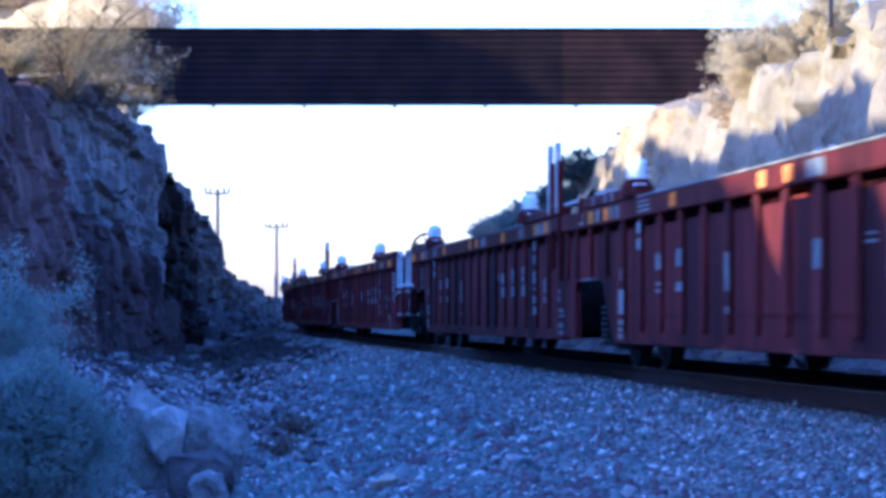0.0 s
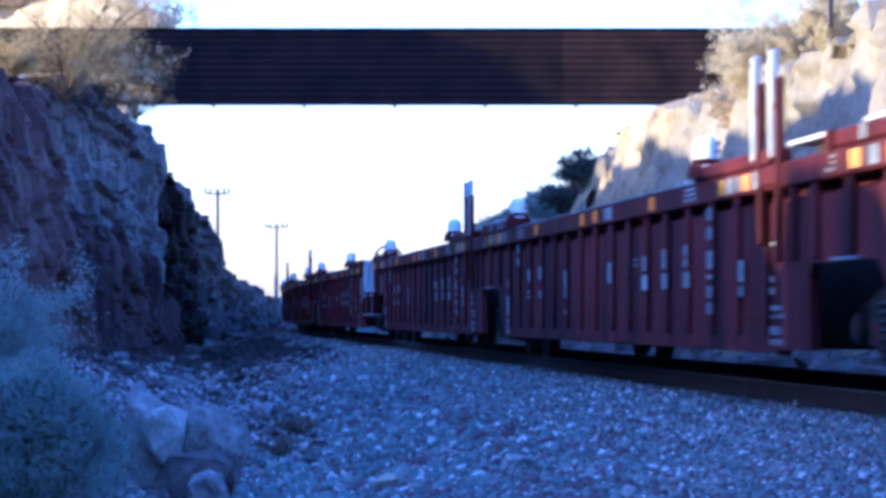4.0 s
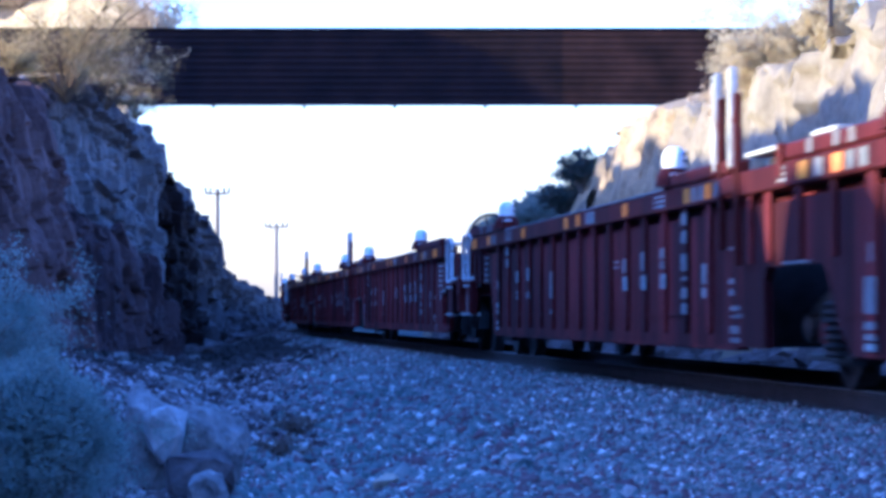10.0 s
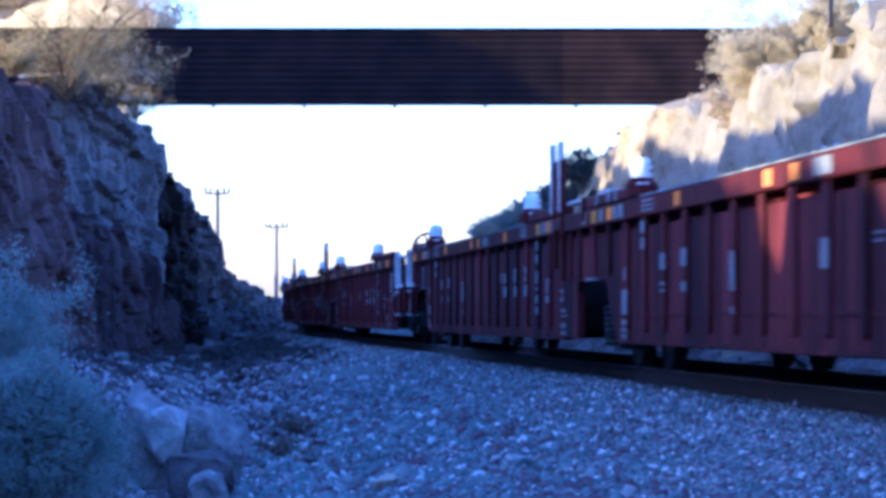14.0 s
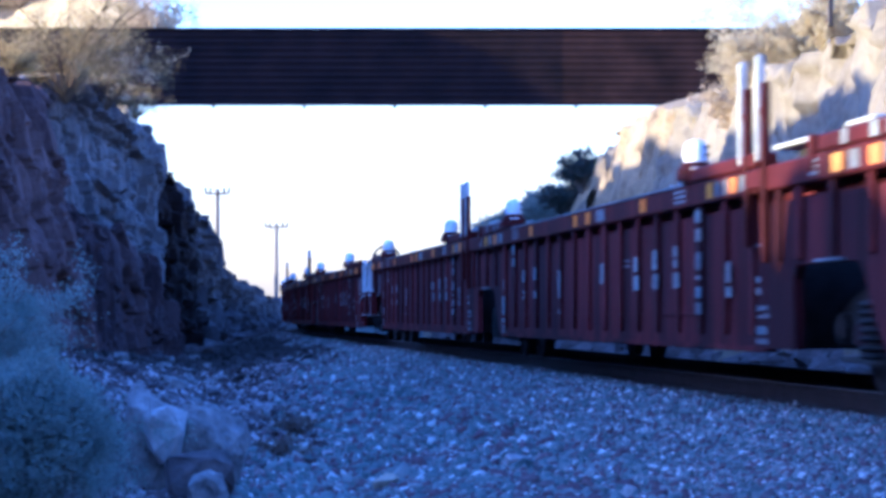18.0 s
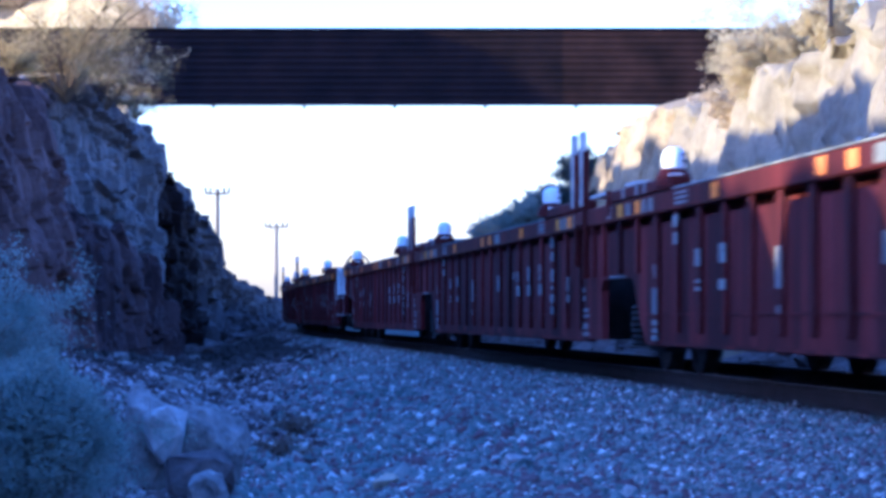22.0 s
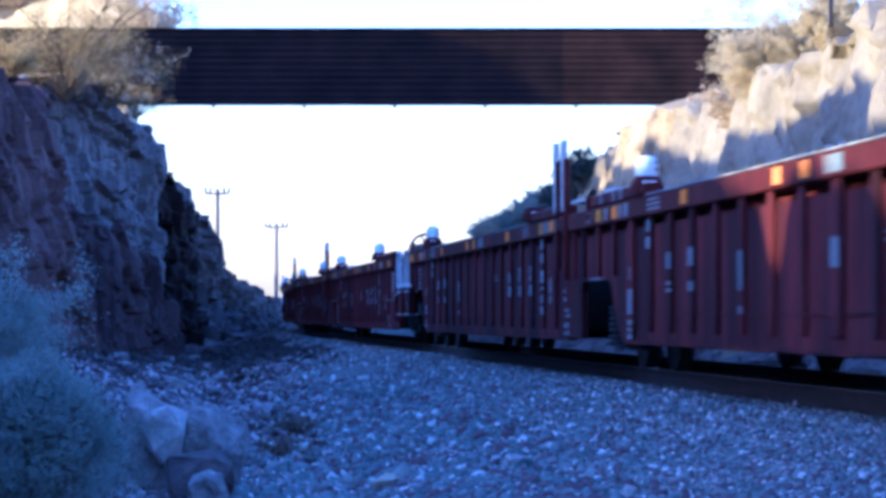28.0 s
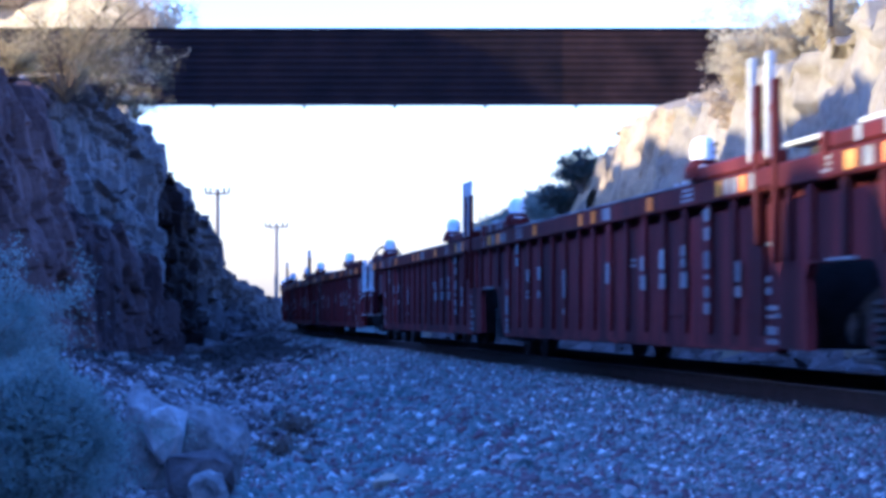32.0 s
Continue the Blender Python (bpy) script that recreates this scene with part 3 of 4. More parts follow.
def unit(kind):
    """One well of the car; y runs to its rear, 0 is the front coupler of the whole car."""
    y0, y1 = {"a": (0.0, JOIN_A), "b": (JOIN_A, JOIN_B), "c": (JOIN_B, PERIOD), "d": (JOIN_B, PERIOD + LONGER)}[kind]
    top = new("well_car")
    tagged(top, {"a": "empty rust-red ribbed container well car with white handrails", "b": "empty rust-red ribbed container well car, joined at both ends",
                 "c": "empty rust-red ribbed container well car with brake wheel",
                 "d": "empty rust-red ribbed well car, front guide caps missing"}[kind], "railway car", "cars of the freight train")
    fc, rc = kind == "a", kind in "cd"
    zb, zc, zt = 0.31, 1.44, 1.62
    e0 = y0 + (1.65 if fc else 1.78)                 # ends of the top chords
    e1 = y1 - 2.2 if rc else y1 + 1.76
    w1 = y1 - (4.45 if rc else 1.68)                 # rear end of the low side
    f0 = y0 + 2.2 if fc else e0                      # its front end
    cf = y0 + (5.75 if fc else 4.45)                 # the container guides
    cr = y1 - (5.75 if rc else 3.1)
    k0 = y1 - (5.05 if rc else 2.35)                 # the rearmost full rib; the others stand a metre apart
    ribs = [k0 - i for i in range(30) if k0 - i > f0 + 0.15]
    for s in (-1, 1):
        a, b = sorted((s * (HALF + SHEET_OUT), s * (HALF - 0.13)))
        zp = zc - 0.09
        front = [(e0, zp), (e0, 1.0), (f0 - 0.15, 0.97), (f0, 0.85), (f0 - 0.1, zb)] if fc else [(e0, zp), (e0, zb)]
        rear = [(w1, zb), (w1 + 0.32, 0.8), (w1 + 0.5, 0.97), (e1, 1.0), (e1, zp)] if rc else [(w1, zb), (w1 + 0.3, 0.5), (w1 + 0.58, 0.82), (w1 + 0.74, 0.9), (y1 + 0.78, 0.9), (y1 + 0.88, 0.8), (y1 + 0.84, zb), (e1, zb), (e1, zp)]
        part("side_panel", outline(front + rear, a, b), RED, top)
        a, b = sorted((s * (HALF - 0.21), s * (HALF - 0.24)))
        part("upper_web", boxes((a, b, e0 + 0.02, e1 - 0.02, zp - 0.2, zc + 0.03)), RED, top)
        a, b = sorted((s * (HALF - 0.25), s * HALF))
        part("top_chord", boxes((a, b, e0, e1 if rc else y1 + 1.5, zc, zt), bevel=0.014), RED2, top)
        # pale strip added for the sky's reflection along the chord's top edge
        a, b = sorted((s * (HALF - 0.03), s * (HALF + 0.003)))
        part("chord_lip", boxes((a, b, cf + 0.25, cr - 0.25, zt - 0.002, zt + 0.014)), MARK, top, "pale strip for the sky glint along the top chord")
        a, b = sorted((s * (HALF - 0.16), s * (HALF - 0.06)))
        part("bottom_sill", boxes((a, b, f0 + 0.02, w1 - 0.06, zb - 0.03, zb + 0.03), bevel=0.01), RED, top)
        a, b = sorted((s * (HALF + SHEET_OUT), s * (HALF + SHEET_OUT + 0.015)))
        part("lower_ledge", boxes((a, b, f0 + 0.02, w1 + 0.1, 0.55, 0.568)), RED, top)
        part("air_pipe", tube(bmesh.new(), [(s * (HALF - 0.1), e0 + 0.1, zc - 0.085), (s * (HALF - 0.1), (e0 + e1) / 2, zc - 0.1), (s * (HALF - 0.1), e1 - 0.1, zc - 0.085)], 0.018, 6), RED2, top)
        a, b = sorted((s * (HALF + SHEET_OUT), s * (HALF + RIB_OUT)))
        for i, y in enumerate(ribs):
            hw = 0.14 if i in (0, 8) else 0.095
            part("rib", outline([(y - hw * 0.7, 0.40), (y + hw * 0.7, 0.40), (y + hw, 0.62), (y + hw, zp), (y + hw * 0.75, zc - 0.002), (y - hw * 0.75, zc - 0.002), (y - hw, zp), (y - hw, 0.62)], a, b, 0.012), RED, top)
        for y, hw in ((y1 - 3.05, 0.07), (y1 - 2.4, 0.1)) if rc else ((y1 - 1.35, 0.06), (y1 - 0.35, 0.08), (y1 + 0.62, 0.08), (y1 + 1.25, 0.06)):
            part("rib", outline([(y - hw, 1.0 if rc else 0.93), (y + hw, 1.0 if rc else 0.93), (y + hw, zc - 0.002), (y - hw, zc - 0.002)], a, b, 0.01), RED, top)
        if not rc:
            # pale brow over the truck, and the coil spring beside it
            a, b = sorted((s * (HALF - 0.06), s * (HALF - 0.02)))
            part("opening_brow", boxes((a, b, y1 - 0.62, y1 + 0.1, 0.905, 0.925)), MARK, top, "pale brow of the truck opening")
            prof = [(0.10, 0.27)]
            for k in range(7):
                prof += [(0.135, 0.29 + 0.055 * k), (0.095, 0.317 + 0.055 * k)]
            part("end_spring", lathe(bmesh.new(), prof, (s * (HALF - 0.16), y1 - 1.08, 0), "z", 12), DUSTY, top, "grimy coil spring")
            a, b = sorted((s * (HALF - 0.34), s * (HALF - 0.16)))
            part("spring_seat", boxes((a, b, y1 - 1.3, y1 - 0.1, 0.24, 0.29), bevel=0.012), DARK, top)
            part("brake_beam", boxes((a, b, y1 - 0.75, y1 - 0.45, 0.33, 0.52), bevel=0.03), RED, top)
            a, b = sorted((s * (HALF - 0.5), s * (HALF - 0.12)))
            part("valve_box", boxes((a, b, y1 + 0.35, y1 + 0.95, zt + 0.004, zt + 0.085), bevel=0.015), DARK, top, "dark valve box")
            a, b = sorted((s * (HALF - 0.04), s * (HALF + 0.02)))
            part("corner_bracket", boxes((a, b, y1 - 0.02, y1 + 0.1, zt - 0.1, zt + 0.13), bevel=0.01), RED2, top)
        # raised ends with their white guides
        for r0, r1, gy in ((e0 + 0.06, cf + 0.24, cf), (cr - 0.24, e1 if rc else y1 - 0.15, cr)):
            a, b = sorted((s * (HALF - 0.17), s * (HALF + 0.012)))
            part("raised_end_rail", boxes((a, b, r0, r1, zt + 0.004, zt + 0.12), bevel=0.018), RED2, top)
            gx = s * (HALF - 0.06)
            bm = bmesh.new()
            lathe(bm, [(0.165, zt + 0.03), (0.15, zt + 0.12), (0.115, zt + 0.17), (0.105, zt + 0.185)], (gx, gy, 0), "z", 14)
            block = part("guide_block", bm, RED2, top, "flared red foot of a container guide")
            part("lift_mark", boxes((gx - 0.06, gx + 0.05, gy - 0.168, gy - 0.12, zt + 0.1, zt + 0.135)), WHITE, block, "white mark on the foot")
            if kind == "d" and gy == cf:
                continue
            bm = bmesh.new()
            lathe(bm, [(0.102, zt + 0.185), (0.104, zt + 0.26), (0.096, zt + 0.31), (0.07, zt + 0.352), (0.03, zt + 0.368)], (gx, gy, 0), "z", 16)
            cap = part("guide_cap", bm, WHITE, top, "white-painted domed container guide", smooth=False)
            for z in (0.235, 0.30):
                part("slot", boxes((gx + 0.06, gx + 0.1, gy - 0.1, gy - 0.03, zt + z, zt + z + 0.018)), DARK, cap, "dark slot")
    # floor of the well, end decks and bulkheads
    part("well_floor", boxes((-HALF + 0.15, HALF - 0.15, f0 + 1.2, w1 - 1.2, zb - 0.02, zb + 0.08)), DARK, top)
    part("end_deck", boxes((-HALF + 0.16, HALF - 0.16, (y0 + 0.55) if fc else e0 + 0.06, f0 + 0.9, 1.03, 1.12), bevel=0.012), RED, top)
    part("end_deck", boxes((-HALF + 0.16, HALF - 0.16, w1 - 0.9, (y1 - 0.55) if rc else e1 - 0.06, 1.03, 1.12), bevel=0.012), RED, top)
    # near-black rather than red: shade inside the openings put into the colour
    for y in (f0 + 1.2, w1 - 1.28):
        part("bulkhead", boxes((-HALF + 0.16, HALF - 0.16, y, y + 0.08, zb, zt - 0.12)), DARK, top)
    if fc:
        truck(top, y0 + 1.75, False)
    if rc:
        truck(top, y1 - 2.5, False)
    else:
        truck(top, y1, True)
        # gratings in white paint that stands for the sky they reflect
        for a, b, z in ((-1.5, -0.8, zt + 0.125), (0.15, 1.35, zt + 0.1)):
            part("walkway", boxes((-HALF + 0.02, HALF - 0.02, y1 + a, y1 + b, z, z + 0.035), bevel=0.006), DULLWHITE, top, "grating walkway, painted pale for the sky it reflects")
    for s in (-1, 1):
        if not fc:
            # paired red posts, each with a taller white board behind it
            a, b = sorted((s * (HALF - 0.03), s * (HALF + 0.03)))
            for dy, low in ((1.47, 0.92), (2.07, 1.05)):
                ob = part("upright_post", boxes((a, b, y0 + dy, y0 + dy + 0.07, low, 2.22), bevel=0.01), RED2, top)
                part("post_board", boxes((s * HALF - 0.036, s * HALF + 0.036, y0 + dy + 0.2, y0 + dy + 0.235, 1.66, 2.43), bevel=0.012), DULLWHITE, ob, "white-painted guide board")
                part("board_stay", boxes((s * HALF - 0.012, s * HALF + 0.012, y0 + dy + 0.072, y0 + dy + 0.198, 2.0, 2.04)), RED2, ob)
            part("post_bracket", boxes((a, b, y0 + 1.545, y0 + 2.065, zc + 0.03, zt - 0.02), bevel=0.01), RED2, top)
            for y, w, z, h in ((1.85, 0.2, 0.53, 0.035), (1.88, 0.17, 0.585, 0.035), (1.9, 0.18, 0.34, 0.04), (1.92, 0.16, 0.41, 0.06), (2.0, 0.14, 1.05, 0.025), (2.02, 0.07, 0.70, 0.05), (2.02, 0.07, 0.79, 0.04)):
                plate(top, "painted_mark", y0 + y - w, y0 + y + w, z, z + h, MARK, 0.006, s, SHEET_OUT)
            for z, h in ((0.69, 0.08), (0.80, 0.16)):
                stencil(top, y0 + 2.95, 0.08, ((z, h),), s)
        if fc:
            # rounded lip that closes the truck opening below
            a, b = sorted((s * (HALF + SHEET_OUT), s * (HALF - 0.13)))
            part("opening_lip", outline([(y0 + 1.02, 0.52), (y0 + 1.08, 0.36), (y0 + 1.2, 0.30), (y0 + 2.12, 0.30), (y0 + 2.12, 0.42), (y0 + 1.9, 0.37), (y0 + 1.3, 0.37), (y0 + 1.14, 0.42), (y0 + 1.08, 0.54)], a, b), RED, top)
            ya, yb = y0 + 0.62, y0 + 1.30
            handrail(top, [(ya - 0.32, 1.10, 0.05), (ya - 0.08, 1.07, 0), (ya, 1.12, 0), (ya, 1.60, 0), (ya + 0.06, 1.66, 0.02)], s, 0.028)
            handrail(top, [(yb - 0.36, 1.10, 0.06), (yb - 0.3, 1.05, 0), (yb - 0.06, 1.06, 0), (yb, 1.12, 0), (yb, 1.62, 0), (yb - 0.08, 1.69, 0), (ya + 0.12, 1.69, 0), (ya, 1.62, 0), (ya, 1.5, 0)], s, 0.028)
            if s < 0:
                part("end_handrail", tube(bmesh.new(), [(-HALF + 0.05, ya, 1.62), (HALF - 0.05, ya, 1.62)], 0.024, 8), DULLWHITE, top, "white crosswise handrail", smooth=True)
        if rc:
            ya, yb = y1 - 1.33, y1 - 0.70
            handrail(top, [(yb - 0.34, 1.08, 0.05), (yb - 0.07, 1.06, 0), (yb, 1.12, 0), (yb, 1.60, 0), (yb - 0.1, 1.68, 0), (yb - 0.34, 1.68, 0)], s, 0.028)
            handrail(top, [(ya - 0.34, 1.08, 0.05), (ya - 0.07, 1.06, 0), (ya, 1.12, 0), (ya, 1.60, 0), (ya - 0.1, 1.68, 0), (ya - 0.42, 1.68, 0), (ya - 0.5, 1.62, 0), (ya - 0.5, 1.5, 0)], s, 0.028)
            if s < 0:
                for z, x in ((1.62, HALF - 0.05), (1.32, -HALF + 0.22)):
                    part("end_handrail", tube(bmesh.new(), [(-HALF + 0.05, yb, z), (x, yb, z)], 0.022, 8), DULLWHITE, top, "white crosswise handrail", smooth=True)
        for on, base, sg in ((fc, y0, 1), (rc, y1, -1)):
            if not on:
                continue
            a, b = sorted((s * (HALF - 0.16), s * (HALF - 0.04)))
            ya, yb = sorted((base + sg * (0.45 if sg > 0 else 1.1), base + sg * (0.98 if sg > 0 else 1.6)))
            part("corner_step_panel", boxes((a, b, ya, yb, 0.56, 1.02), bevel=0.012), RED, top)
            a, b = sorted((s * (HALF - 0.2), s * (HALF + 0.01)))
            for z in (0.58, 0.985):
                part("step", boxes((a, b, ya + 0.02, yb - 0.06, z - 0.03, z), bevel=0.006), DULLWHITE, top, "white-edged step")
            c = base + sg * (0.25 if sg > 0 else 1.1)
            a, b = sorted((s * (HALF - 0.24), s * (HALF - 0.10)))
            part("corner_post", boxes((a, b, c - 0.07, c + 0.07, 0.6, 1.30 if sg > 0 else 1.80), bevel=0.012), RED2, top)
            part("side_bracket", outline([(c - 0.3, 1.03), (c + 0.3, 1.03), (c + 0.22, 0.86), (c - 0.22, 0.86)], a, b, 0.01), RED2, top)
            plate(top, "placard", base + sg * 0.55 - 0.09, base + sg * 0.55 + 0.09, 1.14, 1.28, YELLOW, 0.012, s, -0.16)
            if sg < 0:
                plate(top, "painted_mark", c - 0.2, c - 0.13, 0.56, 0.84, DULLWHITE, 0.02, s, -0.06)
            ya, yb = sorted((base + sg * 1.1, base + sg * 1.7))
            part("end_cabinet", boxes((min(s * (HALF - 0.5), s * (HALF - 0.2)), max(s * (HALF - 0.5), s * (HALF - 0.2)), ya, yb, 1.122, 1.5), bevel=0.02), RED2, top)
            c = base + sg * (2.7 if sg > 0 else 2.6)
            plate(top, "reflector_plate", c - 0.3, c + 0.3, zc + 0.025, zt - 0.03, ORANGE, 0.006, s)
            c = base + sg * (2.25 if sg > 0 else 3.7)
            for i in range(5):
                plate(top, "ladder_rung", c - 0.12, c + 0.12, 1.0 + 0.075 * i, 1.03 + 0.075 * i, DULLWHITE if sg > 0 else MARK, 0.03, s, SHEET_OUT)
            if sg > 0:
                plate(top, "painted_mark", y0 + 2.3, y0 + 2.42, 0.80, 0.95, MARK, 0.006, s, SHEET_OUT)
                plate(top, "painted_mark", y0 + 1.62, y0 + 2.05, 0.91, 0.955, MARK, 0.01, s, SHEET_OUT)
                stencil(top, y0 + 3.0, 0.11, ((0.82, 0.035), (0.45, 0.03), (0.50, 0.05)), s)
                stencil(top, y0 + 2.75, 0.09, ((0.37, 0.04), (0.31, 0.03)), s)
                stencil(top, y0 + 3.75, 0.08, ((0.68, 0.09), (0.82, 0.12)), s)
        if s > 0:
            continue
        # plates along the top chord, told from the front and the rear joint
        zr = zc + 0.03
        f, r = y0 + (1.3 if fc else 0.0), y1 - (2.65 if rc else 0.0)
        near = ((2.3, 0.09, MARK), (2.65, 0.13, ORANGE), (2.95, 0.09, MARK), (3.25, 0.09, MARK), (3.55, 0.11, YELLOW), (6.65, 0.15, ORANGE))
        far = ((-0.65, 0.14, YELLOW), (-1.1, 0.12, MARK), (-1.62, 0.14, ORANGE), (-1.95, 0.08, MARK), (-2.3, 0.11, MARK), (-5.2, 0.14, ORANGE), (-8.75, 0.14, ORANGE), (-9.6, 0.14, ORANGE), (-10.42, 0.26, MARK))
        for d, w, mat in [(f + d, w, m) for d, w, m in near if not (fc and d < 2.9)] + [(r + d, w, m) for d, w, m in far if not (rc and d > -1.2)]:
            plate(top, "reflector_plate" if mat is ORANGE else "placard", d - w, d + w, zr, zt - 0.03, mat, 0.005, s)
        for y, w in ((f + 4.85, 0.26), (r - 3.75, 0.3)) + (() if rc else ((y1, 0.13),)):
            for i in range(3):
                plate(top, "painted_mark", y - w, y + w, zr + 0.01 + 0.042 * i, zr + 0.032 + 0.042 * i, MARK, 0.005, s)
        for d in (-0.9, -1.65, -2.05):
            plate(top, "placard", r + d - 0.07, r + d + 0.07, zt + 0.015, zt + 0.11, MARK, 0.004, s, 0.012)
        # stencils on the ribs
        stencil(top, k0, 0.13, ((0.56, 0.23), (0.46, 0.05), (0.395, 0.04), (0.33, 0.045)) if not rc else ((0.64, 0.07), (0.57, 0.05), (0.44, 0.04), (0.36, 0.05)), s)
        plate(top, "painted_mark", k0 - 0.05, k0 + 0.03, 0.88, 1.0, MARK, 0.004, s, RIB_OUT)
        stencil(top, k0 - 1, 0.1, ((1.30, 0.10), (1.15, 0.10)), s)
        stencil(top, k0 - 2, 0.11, ((0.95, 0.14), (0.81, 0.03), (0.75, 0.03)), s)
        stencil(top, k0 - 3, 0.12, ((0.96, 0.15), (0.75, 0.08)), s)
        stencil(top, k0 - 5, 0.08, ((0.74, 0.3),), s)
        plate(top, "painted_mark", k0 - 5.05, k0 - 4.95, 0.56, 0.62, MARK, 0.004, s, RIB_OUT)
        if not rc:
            stencil(top, k0 - 8, 0.1, ((0.86, 0.2),), s)
        for z in (1.0, 1.05):
            plate(top, "painted_mark", k0 - 9.45, k0 - 9.15, z, z + 0.02, MARK, 0.004, s, SHEET_OUT)
        kl = k0 - 10 if not rc else y0 + 6.95
        kl = min(ribs, key=lambda y: abs(y - kl))
        letters(top, (kl, kl - 1, kl - 2), s)
        stencil(top, kl - 3, 0.11, ((1.30, 0.10), (1.15, 0.10), (0.92, 0.14), (0.84, 0.03), (0.69, 0.09), (0.56, 0.09)), s)
    if rc:
        c = Vector((-1.15, y1 - 1.35, 1.70))
        bm = tube(bmesh.new(), [c + Vector((0.28 * math.cos(a * math.pi / 14), 0, 0.28 * math.sin(a * math.pi / 14))) for a in range(29)], 0.022, 6)
        wheel = part("brake_wheel", bm, DARK, top, "dark iron hand-brake wheel")
        for a in range(4):
            q = Vector((0.28 * math.cos(a * math.pi / 4 + 0.3), 0, 0.28 * math.sin(a * math.pi / 4 + 0.3)))
            part("spoke", tube(bmesh.new(), [c - q, c + q], 0.012, 6), DARK, wheel)
        part("hub", lathe(bmesh.new(), [(0.05, -0.04), (0.05, 0.04)], c, "y", 12), DARK, wheel)
        part("brake_stand", boxes((c.x - 0.14, c.x + 0.14, c.y - 0.22, c.y - 0.045, 1.122, 1.8), bevel=0.02), DARK, top)
    for on, y, sg in ((fc, y0, 1), (rc, y1, -1)):
        if on:
            part("coupler", boxes((-0.13, 0.13, min(y - sg * 0.06, y + sg * 0.9), max(y - sg * 0.06, y + sg * 0.9), 0.72, 0.98), bevel=0.04), DARK, top)
            part("draft_beam", boxes((-0.35, 0.35, min(y + sg * 0.55, y + sg * 3.4), max(y + sg * 0.55, y + sg * 3.4), 0.68, 1.027), bevel=0.03), DARK, top)
            part("end_sill", boxes((-HALF + 0.2, HALF - 0.2, min(y + sg * 0.5, y + sg * 0.62), max(y + sg * 0.5, y + sg * 0.62), 0.85, 1.027), bevel=0.015), RED, top)
            part("brake_hose", tube(bmesh.new(), [(0.3, y + sg * 0.5, 0.9), (0.32, y + sg * 0.3, 0.6), (0.3, y + sg * 0.1, 0.5), (0.25, y, 0.55)], 0.025, 6), DARK, top)
    return top


# ---- loose rock, gravel ----
PHI = (1 + 5 ** 0.5) / 2
ICO_V = np.array([(-1, PHI, 0), (1, PHI, 0), (-1, -PHI, 0), (1, -PHI, 0), (0, -1, PHI), (0, 1, PHI), (0, -1, -PHI), (0, 1, -PHI), (PHI, 0, -1), (PHI, 0, 1), (-PHI, 0, -1), (-PHI, 0, 1)]) / math.sqrt(1 + PHI * PHI)
ICO_F = np.array([(0, 11, 5), (0, 5, 1), (0, 1, 7), (0, 7, 10), (0, 10, 11), (1, 5, 9), (5, 11, 4), (11, 10, 2), (10, 7, 6), (7, 1, 8), (3, 9, 4), (3, 4, 2), (3, 2, 6), (3, 6, 8), (3, 8, 9), (4, 9, 5), (2, 4, 11), (6, 2, 10), (8, 6, 7), (9, 8, 1)])


OCT_V = np.array([(1, 0, 0), (-1, 0, 0), (0, 1, 0), (0, -1, 0), (0, 0, 1), (0, 0, -1)]) * 1.15
OCT_F = np.array([(0, 2, 4), (2, 1, 4), (1, 3, 4), (3, 0, 4), (2, 0, 5), (1, 2, 5), (3, 1, 5), (0, 3, 5)])


def scatter_stones(name, label, places, sizes, mat, seed):
    """Broken stones: fuller shapes near, simpler ones further off."""
    rng = np.random.default_rng(seed)
    places, sizes = np.asarray(places), np.asarray(sizes)
    verts, faces, base = [], [], 0
    for near, sv, sf in ((True, ICO_V, ICO_F), (False, OCT_V, OCT_F)):
        pick = (places[:, 1] < 21) == near
        pl, sz = places[pick], sizes[pick]
        n, k = len(pl), len(sv)
        v = sv[None] * (1 + rng.uniform(-0.28, 0.28, (n, k, 1))) * rng.uniform(0.6, 1.3, (n, 1, 3)) * sz[:, None, None]
        q = rng.normal(size=(n, 4))
        q /= np.linalg.norm(q, axis=1, keepdims=True)
        w, u = q[:, None, :1], np.broadcast_to(q[:, None, 1:], v.shape)
        t = 2 * np.cross(u, v)
        v = v + w * t + np.cross(u, t) + pl[:, None, :]
        verts.append(v.reshape(-1, 3))
        faces.append((sf[None] + k * np.arange(n)[:, None, None] + base).reshape(-1, 3))
        base += n * k
    verts, faces = np.concatenate(verts), np.concatenate(faces)
    me = bpy.data.meshes.new(name)
    me.vertices.add(len(verts))
    me.vertices.foreach_set("co", verts.astype(np.float32).ravel())
    me.loops.add(faces.size)
    me.loops.foreach_set("vertex_index", faces.astype(np.int32).ravel())
    me.polygons.add(len(faces))
    me.polygons.foreach_set("loop_start", np.arange(0, faces.size, 3, dtype=np.int32))
    me.update(calc_edges=True)
    me.materials.append(mat)
    return tagged(new(name, me), label, "gravel", kind="stuff")


